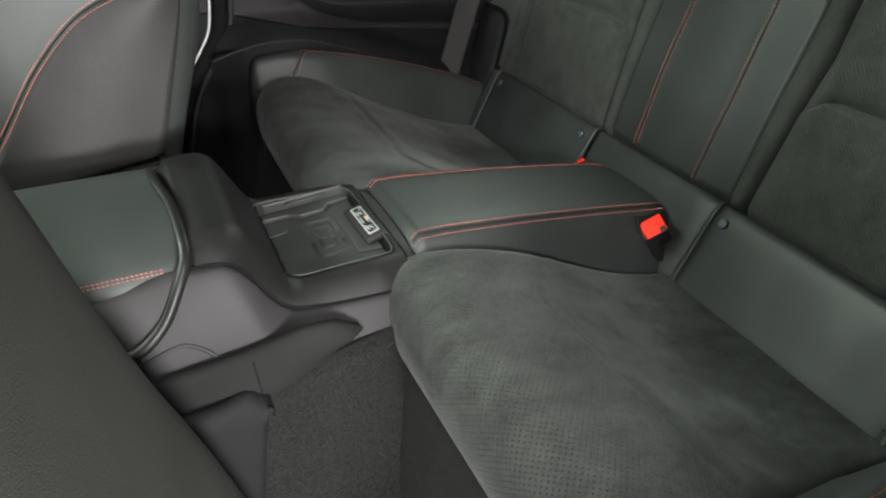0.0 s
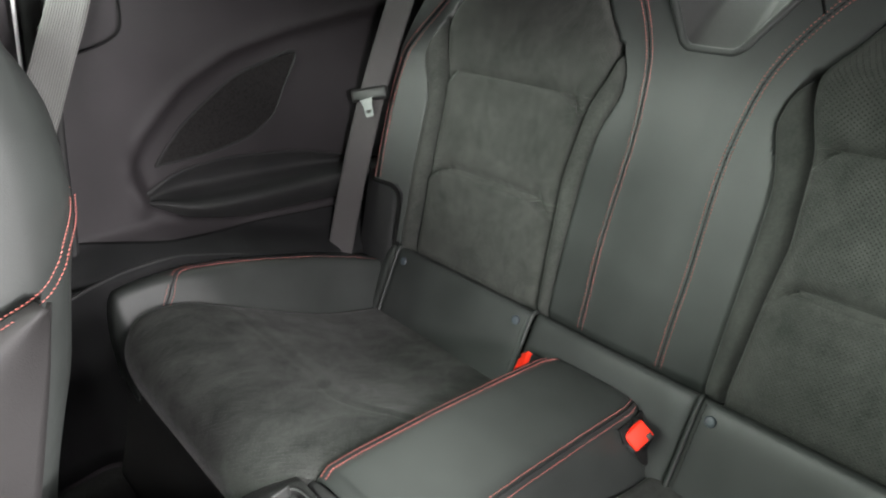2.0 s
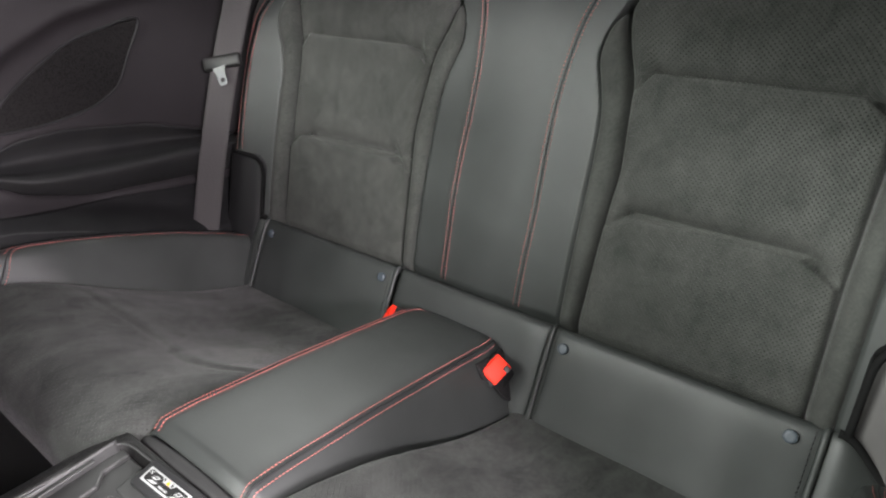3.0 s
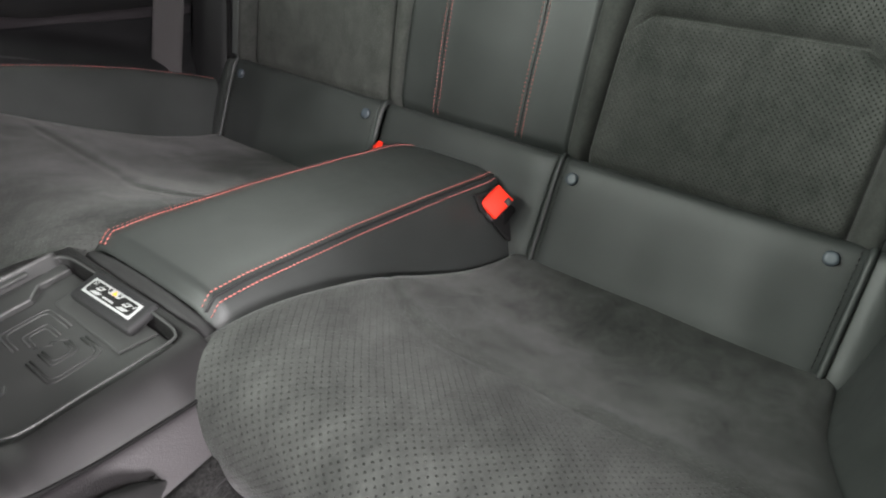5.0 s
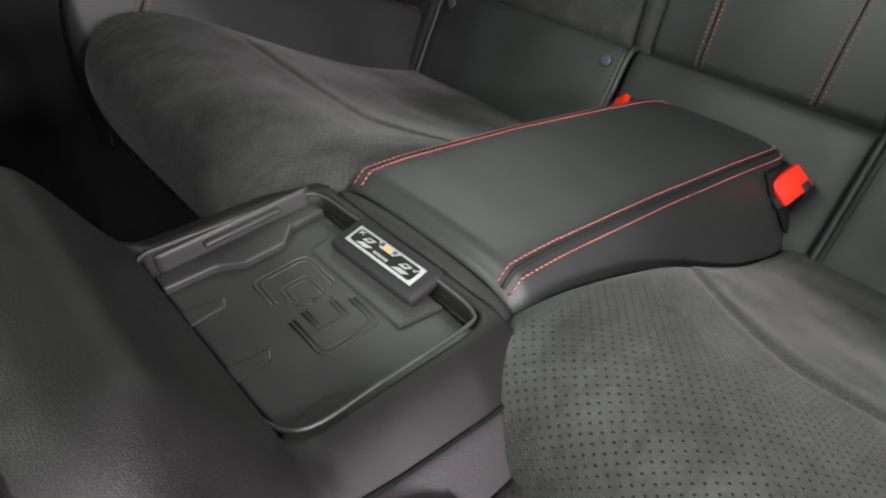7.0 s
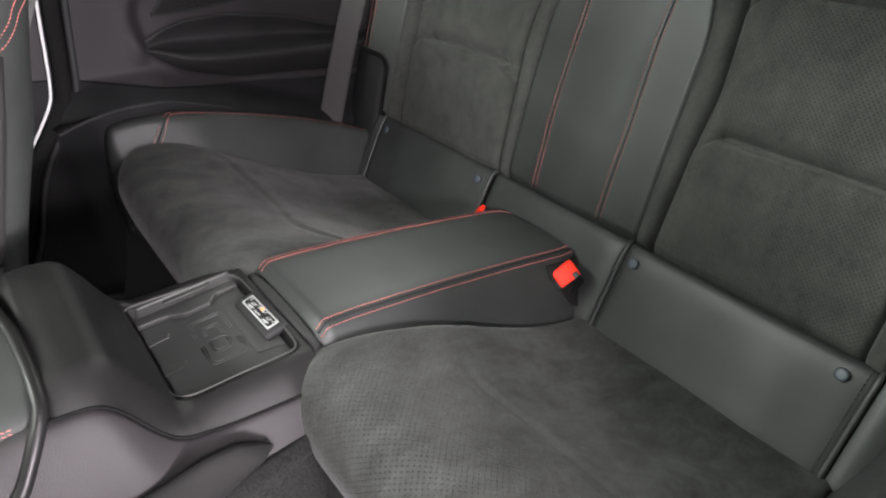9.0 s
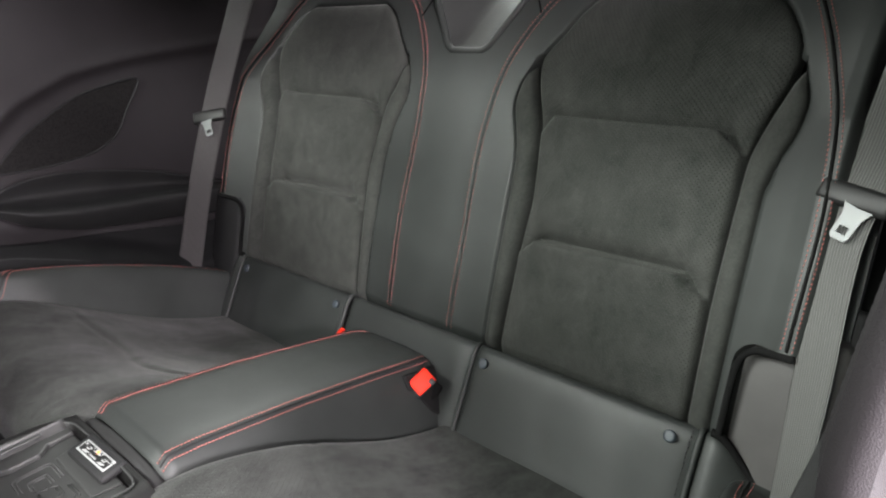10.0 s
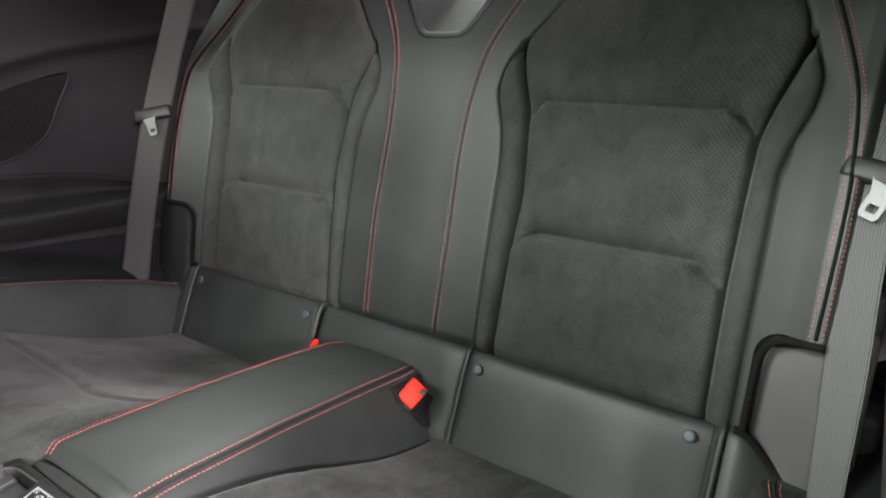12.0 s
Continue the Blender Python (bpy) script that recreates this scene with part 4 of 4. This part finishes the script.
for s in (-1, 1):
    ys = np.linspace(-1.35, -0.512, 200)
    zt = groove_z(ys)
    P = np.zeros((200, 24, 3))
    for i, y in enumerate(ys):
        for j, v in enumerate(np.linspace(0, 1, 24)):
            P[i, j] = ((RIGHT + 0.0003 if s > 0 else cx(y) - 0.1468) + s * (0.032 * v**0.8 - 0.004 * math.exp(-v * 40) + 0.068 * v * (1 - v) * float(smoothstep(-0.60, -0.72, y))), y, zt[i] - 0.0025 - v * (zt[i] - 0.41))
    sheet("side_panel", P, CONSOLE_LIT, console, 0.006, "moulded console side, its side light put into the grey", flip=s > 0)
    tube("groove", np.stack([RIGHT + 0.0005 + 0 * ys if s > 0 else cx(ys) - 0.1470, ys, zt - 0.0008], -1)[ys > -0.766], 0.0017, FELT, console, "dark joint above the console side", 6)
    P = np.zeros((60, 16, 3))
    for i, y in enumerate(np.linspace(-1.35, -0.50, 60)):
        P[i] = [(s * a + cx(y), y, b) for a, b in smooth_line([(0.166, 0.43), (0.172, 0.36), (0.184, 0.26), (0.205, 0.19), (0.25, 0.165), (0.30, 0.150)], 16)]
    sheet("tunnel_carpet", P, CARPET, console, 0.01, "dark looped carpet on the tunnel side", flip=s > 0)
lip = smooth_line([(-0.92, 0.494), (-0.849, 0.503), (-0.800, 0.513), (-0.784, 0.510), (-0.767, 0.494), (-0.756, 0.470), (-0.750, 0.455)], 60)
tube("pocket_lip", np.stack([0.136 + 0.032 * ((0.577 - lip[:, 1]) / 0.167) ** 0.8 + 0.068 * (0.577 - lip[:, 1]) / 0.167 * (1 - (0.577 - lip[:, 1]) / 0.167), lip[:, 0], lip[:, 1]], -1), 0.0028, CONSOLE_LIT, console, "moulded lip on the console side", 10)

# rubber mat with its raised pattern
mat_thing = thing("tray_mat", "black rubber mat with raised bracket pattern in the console tray", "mat")
U, V = np.meshgrid(np.linspace(-0.0945, 0.0945, 60), np.linspace(-0.654, -0.5225, 50), indexing="ij")
sheet("mat", np.stack([U, V, np.full(U.shape, TRAY_Z + 0.004)], -1), RUBBER, mat_thing, 0.003)
MZ = TRAY_Z + 0.0042
mc = np.array([-0.004, -0.583])
for hx, hy in ((0.046, 0.0225), (0.027, 0.0115)):
    for k in (1, -1):
        for off in (0.0, 0.0042):
            a, b = hx - off, hy - off * 0.8
            q = rounded([(-0.15 * a, b), (-a, b), (-a, -b), (-0.35 * a, -b)], 0.008 if hx > 0.04 else 0.005) * k
            tube("raised_rib", np.stack([mc[0] + q[:, 0], mc[1] + q[:, 1], np.full(len(q), MZ)], -1), 0.0010, RUBBER, mat_thing, sides=6)
bolt = [(0.006, 0.012), (-0.002, 0.001), (0.003, 0.001), (-0.005, -0.011)]
for p0, p1 in zip(bolt, bolt[1:]):
    tube("raised_rib", [(mc[0] + p0[0], mc[1] + p0[1], MZ), (mc[0] + p1[0], mc[1] + p1[1], MZ)], 0.0007, RUBBER, mat_thing, sides=6)


def step_block(pts, high, bev=0.002):
    prism("raised_step", [(x, y, TRAY_Z + 0.003) for x, y in pts], (0, 0, high), RUBBER, mat_thing, "", bev)


# stepped edges of the mat
step_block([(-0.0945, -0.655), (-0.078, -0.655), (-0.076, -0.617), (-0.066, -0.600), (-0.066, -0.566), (-0.080, -0.553), (-0.080, -0.523), (-0.0945, -0.523)], 0.008)
step_block([(0.0945, -0.655), (0.0945, -0.523), (0.083, -0.523), (0.083, -0.600), (0.070, -0.622), (0.070, -0.632), (0.076, -0.655)], 0.005)
step_block([(-0.055, -0.523), (-0.050, -0.556), (0.056, -0.556), (0.062, -0.523)], 0.004)
for x0, x1 in ((0.010, 0.024), (-0.052, -0.038)):
    step_block([(x0, -0.655), (x1, -0.655), (x1 - 0.002, -0.630), (x0 + 0.004, -0.626)], 0.003, 0.001)
lipline = smooth_line([(-0.070, -0.664), (-0.092, -0.661), (-0.098, -0.648), (-0.098, -0.60), (-0.097, -0.535), (-0.088, -0.5195), (-0.05, -0.5165), (0.0, -0.515), (0.05, -0.5165), (0.085, -0.5195), (0.094, -0.535), (0.096, -0.60), (0.097, -0.640), (0.090, -0.656), (0.070, -0.664)], 120)
tube("tray_lip", np.stack([lipline[:, 0], lipline[:, 1], np.minimum(np.interp(lipline[:, 1], gy, row), 0.5045) - 0.0008], -1), 0.0014, RUBBER, mat_thing, "smooth rubber lip", 8)
yy, zz = np.meshgrid(np.linspace(-0.650, -0.526, 24), np.linspace(TRAY_Z + 0.002, 0.4995, 8), indexing="ij")
sheet("side_wall", np.stack([-0.0930 - 0.10 * (zz - TRAY_Z), yy, zz], -1), RUBBER, mat_thing, 0.002)
rbox("side_ledge", (-0.0925, -0.585, TRAY_Z + 0.019), (0.006, 0.062, 0.004), RUBBER, mat_thing, 0.0015)

tag = thing("charging_clip", "black plastic phone clip with silver printed label in the tray", "clip")
m0 = pose(0.004, -0.526, TRAY_Z + 0.0135, 10, 0, 2)
for nm, c, size, mt, bev, lab in (("body", (0, 0, 0), (0.090, 0.034, 0.011), TRIM_DARK, 0.0045, ""), ("label", (0, 0, 0.0053), (0.0712, 0.0165, 0.001), SILVER, 0.0045, "silver label")):
    ob = rbox(nm, (0, 0, 0), size, mt, tag, bev, label=lab)
    ob.data.transform(m0 @ Matrix.Translation(c))


def printed(name, pts, mt, z=0.0054):
    ob = prism(name, [(x, y, z + 0.0005) for x, y in pts], (0, 0, 0.0003), mt, tag)
    ob.data.transform(m0)


def printed_round(name, w, h, r, mt, z):
    pts = []
    for cx0, cy0, a0 in ((w, h, 0), (-w, h, 90), (-w, -h, 180), (w, -h, 270)):
        for k in range(5):
            g = radians(a0 + 22.5 * k)
            pts.append((cx0 - math.copysign(r, cx0) + r * math.cos(g), cy0 - math.copysign(r, cy0) + r * math.sin(g)))
    printed(name, pts, mt, z)


printed_round("label_field", 0.0326, 0.0062, 0.0028, LABEL_BLACK, 0.0054)
printed("label_tab", [(-0.0125, 0.0072), (-0.0075, 0.0018), (0.0070, 0.0018), (0.0120, 0.0072)], SILVER, 0.0057)
printed("warning_mark", [(-0.0030, 0.0024), (0.0001, 0.0068), (0.0032, 0.0024)], ORANGE, 0.0060)
for x in (-0.0085, -0.0068, 0.0050, 0.0068):
    printed("print_bar", [(x, 0.0032), (x, 0.0064), (x + 0.0011, 0.0064), (x + 0.0011, 0.0032)], LABEL_BLACK, 0.0060)
for cx0 in (-0.0185, 0.0205):
    # a phone lying on a slanted pad
    printed("phone_mark", [(cx0 - 0.0075, -0.0052), (cx0 - 0.0020, -0.0022), (cx0 + 0.0080, -0.0022), (cx0 + 0.0030, -0.0052)], SILVER, 0.0057)
    printed("phone_mark", [(cx0 - 0.0050, -0.0008), (cx0 - 0.0005, 0.0034), (cx0 + 0.0060, 0.0034), (cx0 + 0.0020, -0.0008)], SILVER, 0.0057)
    printed("phone_mark", [(cx0 - 0.0018, 0.0006), (cx0 + 0.0003, 0.0024), (cx0 + 0.0033, 0.0024), (cx0 + 0.0013, 0.0006)], LABEL_BLACK, 0.0060)
for p0, p1 in (((-0.0308, 0.0020), (-0.0262, 0.0052)), ((-0.0308, 0.0052), (-0.0262, 0.0020)), ((0.0282, 0.0030), (0.0294, 0.0014)), ((0.0294, 0.0014), (0.0322, 0.0048))):
    d = np.array(p1) - np.array(p0)
    n = np.array((-d[1], d[0])) / np.linalg.norm(d) * 0.00035
    printed("tick_or_cross", [tuple(np.array(p0) - n), tuple(np.array(p1) - n), tuple(np.array(p1) + n), tuple(np.array(p0) + n)], SILVER, 0.0057)
for k in range(7):
    x = -0.0075 + 0.0022 * k
    printed("print_bar", [(x, -0.0046), (x, -0.0026), (x + 0.0014, -0.0026), (x + 0.0014, -0.0046)], SILVER, 0.0057)

armrest = thing("armrest", "black leather armrest lid with red stitched edges on the console", "armrest")
P = np.zeros((44, 60, 3))
for j, y in enumerate(np.linspace(-1.25, -0.770, 60)):
    t = 0.606 + 0.012 * math.sin(min(1, (y + 1.25) / 0.47) * math.pi)
    half = [(0, t), (0.06, t - 0.001), (0.100, t - 0.005), (0.125, t - 0.013), (0.139, t - 0.022), (0.146, t - 0.032), (0.1465, t - 0.040)]
    sec = smooth_line([(-a, b) for a, b in half[:0:-1]] + half, 44)
    end = np.interp(sec[:, 0], [-0.1465, -0.1, -0.05, 0, 0.05, 0.1, 0.132, 0.1465], [-0.785, -0.774, -0.769, -0.761, -0.758, -0.760, -0.766, -0.779])
    P[:, j] = np.stack([(sec[:, 0] + 0.1465) * 0.889 - 0.1245, -1.25 + (end + 1.25) * j / 59, sec[:, 1]], -1)
sheet("lid", P, LEATHER, armrest, 0.012)
for s in (-1, 1):
    ys = np.linspace(-1.24, -0.785, 60)
    t = 0.606 + 0.012 * np.sin(np.minimum(1, (ys + 1.25) / 0.47) * math.pi)
    stitch_row("red_stitching", np.stack([np.full(60, (s * 0.1405 + 0.1465) * 0.889 - 0.1245), ys, t - 0.0225], -1), (s * 0.7, 0, 0.7), armrest, 0.0030, 0.0016, 0.0010)
    stitch_row("red_stitching", np.stack([np.full(60, (s * 0.1372 + 0.1465) * 0.889 - 0.1245), ys, t - 0.0198], -1), (s * 0.5, 0, 0.85), armrest, 0.0030, 0.0016, 0.0010)
sec = smooth_line([(-0.142, -0.90, 0.48), (-0.136, -0.83, 0.515), (-0.128, -0.790, 0.555), (-0.116, -0.779, 0.583), (-0.10, -0.776, 0.597), (-0.05, -0.771, 0.605), (0, -0.763, 0.606), (0.05, -0.760, 0.604), (0.085, -0.760, 0.599), (0.106, -0.763, 0.590), (0.118, -0.773, 0.577), (0.127, -0.785, 0.561), (0.136, -0.80, 0.543), (0.144, -0.821, 0.528), (0.147, -0.841, 0.521), (0.150, -0.92, 0.505)], 90)
tube("rear_rim", np.stack([sec[:, 0] + 0.022, sec[:, 1], sec[:, 2]], -1), 0.0068, GLOSS_BLACK, armrest, "gloss black plastic rim")

rail = thing("seat_rail_cover", "black plastic end cover of the seat rail on the carpet", "cover")
P = np.zeros((40, 16, 3))
for i, y in enumerate(np.linspace(-1.05, -0.722, 40)):
    e = smoothstep(-0.80, -0.722, y)
    top, low = 0.447 - 0.022 * smoothstep(-0.745, -0.722, y), 0.20 + 0.20 * e**1.5
    P[i] = [(a + 0.012 * (1 - e), y, b) for a, b in smooth_line([(0.176, top - 0.01), (0.190, top), (0.204, top - 0.004), (0.212, (top * 2 + low) / 3), (0.212, low + 0.02), (0.190, low)], 16)]
sheet("shell", P, STRIP, rail, 0.008, flip=True)
disc("round_knob", (0.222, -0.80, 0.345), (0.95, 0.3, 0.1), 0.013, 0.012, CONSOLE_LIT, rail, "grey round knob")
bolst = thing("knee_pad", "soft black fabric pad along the console side", "pad")
P = np.zeros((70, 16, 3))
for i, y in enumerate(np.linspace(-1.0, -0.594, 70)):
    top = float(np.interp(y, [-1.0, -0.70, -0.66, -0.63, -0.61, -0.594], [0.488, 0.490, 0.488, 0.480, 0.466, 0.448]))
    low = float(np.interp(y, [-1.0, -0.72, -0.65, -0.61, -0.594], [0.34, 0.400, 0.428, 0.440, 0.444]))
    for j, v in enumerate(np.linspace(0, 1, 16)):
        P[i, j] = (0.160 + cx(y) + 0.016 * math.sin(math.pi * v) ** 0.5 * min(1, (top - low) / 0.03), y, top + (low - top) * v)
sheet("pad", P, FABRIC, bolst, 0.012, flip=True)
tube("seam", [tuple(p + np.array([0.0006, 0, 0])) for p in P[46, 2:12]], 0.0008, FELT, bolst, "sewn seam across the pad", 6)


# ---- front seats ----
def front_seat(label):
    return thing("front_chair", label, "front seat", group="front seats")


left_seat = front_seat("black leather front seat back with grey side and red stitching")
SIDE = [(-0.86, 0.17), (-0.82, 0.32), (-0.775, 0.50), (-0.755, 0.575), (-0.722, 0.665), (-0.692, 0.745), (-0.671, 0.812), (-0.655, 0.90), (-0.645, 1.00)]
BACK = [(-0.83, 0.17), (-0.80, 0.32), (-0.745, 0.50), (-0.713, 0.590), (-0.688, 0.651), (-0.667, 0.70), (-0.652, 0.747), (-0.638, 0.793), (-0.624, 0.836), (-0.614, 0.868), (-0.608, 0.955), (-0.628, 1.02), (-0.66, 1.09), (-0.72, 1.14)]
bk, sd = smooth_line(BACK, 90), smooth_line(SIDE + [(-0.672, 1.06), (-0.72, 1.10)], 90)
P = np.zeros((90, 30, 3))
for i in range(90):
    r = smooth_line([(-0.165, sd[i, 0] - 0.25, sd[i, 1] - 0.06), (-0.168, sd[i, 0] - 0.10, sd[i, 1] - 0.02), (-0.178, sd[i, 0], sd[i, 1]), (-0.200, (sd[i, 0] + bk[i, 0]) / 2 + 0.010, (sd[i, 1] + bk[i, 1]) / 2), (-0.23, bk[i, 0], bk[i, 1]), (-0.40, bk[i, 0] + 0.012, bk[i, 1]), (-0.60, bk[i, 0] - 0.005, bk[i, 1]), (-0.66, bk[i, 0] - 0.06, bk[i, 1])], 30)
    P[i] = r
sheet("back_shell", P, LEATHER, left_seat, 0.02, flip=True)
# grey side facing between the piping and the red seam
P = np.zeros((40, 24, 3))
low = smooth_line([(-0.754, 0.583), (-0.724, 0.660), (-0.693, 0.742), (-0.673, 0.807)], 40)
fore = smooth_line([(-1.02, 0.575), (-0.95, 0.615), (-0.924, 0.645), (-0.86, 0.720), (-0.796, 0.773), (-0.730, 0.798), (-0.680, 0.809)], 40)
for i in range(40):
    for j, v in enumerate(np.linspace(0, 1, 24)):
        q = low[i] * (1 - v) + fore[i] * v
        P[i, j] = (-0.1585 + 0.010 * math.sin(math.pi * v), q[0], q[1])
sheet("grey_side", P, SEATBACK_GREY, left_seat, 0.004, "grey leather side facing", flip=True)
low = smooth_line([(-0.772, 0.53), (-0.754, 0.583), (-0.724, 0.660), (-0.693, 0.742), (-0.673, 0.807)], 40)
tube("side_piping", np.column_stack([np.full(37, -0.162), low[:37]]), 0.0030, LEATHER, left_seat, "black piping")
tube("side_piping", np.column_stack([np.full(36, -0.159), fore[:36]]), 0.0030, LEATHER, left_seat, "black piping")
rd = smooth_line([(-0.230, -0.610, 0.868), (-0.200, -0.622, 0.855), (-0.172, -0.640, 0.842), (-0.166, -0.652, 0.826), (-0.158, -0.676, 0.810), (-0.150, -0.730, 0.799), (-0.149, -0.796, 0.775), (-0.149, -0.86, 0.722), (-0.149, -0.924, 0.647), (-0.150, -0.97, 0.60)], 120)
for k in (0.0, 0.008):
    stitch_row("red_stitching", rd + np.array([0.003, -0.3 * k, k]), (1, 0, 0.2), left_seat, 0.0030, 0.0016, 0.0010)

right_seat = front_seat("black front seat back folded towards the dashboard")
# points above 0.95 are unseen, added to keep front lamps off the bench
edge = smooth_line([(-0.75, 0.16), (-0.76, 0.30), (-0.785, 0.47), (-0.806, 0.57), (-0.824, 0.68), (-0.836, 0.78), (-0.849, 0.86), (-0.874, 0.95), (-0.92, 1.08), (-0.99, 1.20)], 50)
P = np.zeros((50, 30, 3))
for i in range(50):
    P[i] = smooth_line([(0.215, edge[i, 0] - 0.25, edge[i, 1]), (0.22, edge[i, 0] - 0.06, edge[i, 1]), (0.26, edge[i, 0] - 0.015, edge[i, 1]), (0.35, edge[i, 0], edge[i, 1]), (0.55, edge[i, 0], edge[i, 1]), (0.64, edge[i, 0] - 0.03, edge[i, 1]), (0.66, edge[i, 0] - 0.2, edge[i, 1])], 30)
sheet("back_shell", P, DULL_LEATHER, right_seat, 0.02, flip=False)
tube("edge_piping", P[:, 21] + np.array([0, 0.002, 0]), 0.0035, DULL_LEATHER, right_seat, "leather edge piping", 8)

front_belt = thing("front_seat_belt", "light grey woven front seat belt", "seat belt")
line = smooth_line([(-0.60, -0.42, 1.10), (-0.585, -0.468, 1.0), (-0.57, -0.52, 0.92), (-0.56, -0.57, 0.84), (-0.55, -0.66, 0.70)], 40)
P = np.stack([line + np.array([0.008 * a, 0.021 * a, -0.010 * a]) for a in np.linspace(-1, 1, 7)])
sheet("webbing", P, WEB_LIGHT, front_belt, 0.0016, flip=True)
rbox("belt_guide", (-0.602, -0.418, 1.095), (0.03, 0.075, 0.05), TRIM_DARK, front_belt, 0.008, (30, 0, 0), "black plastic belt guide")
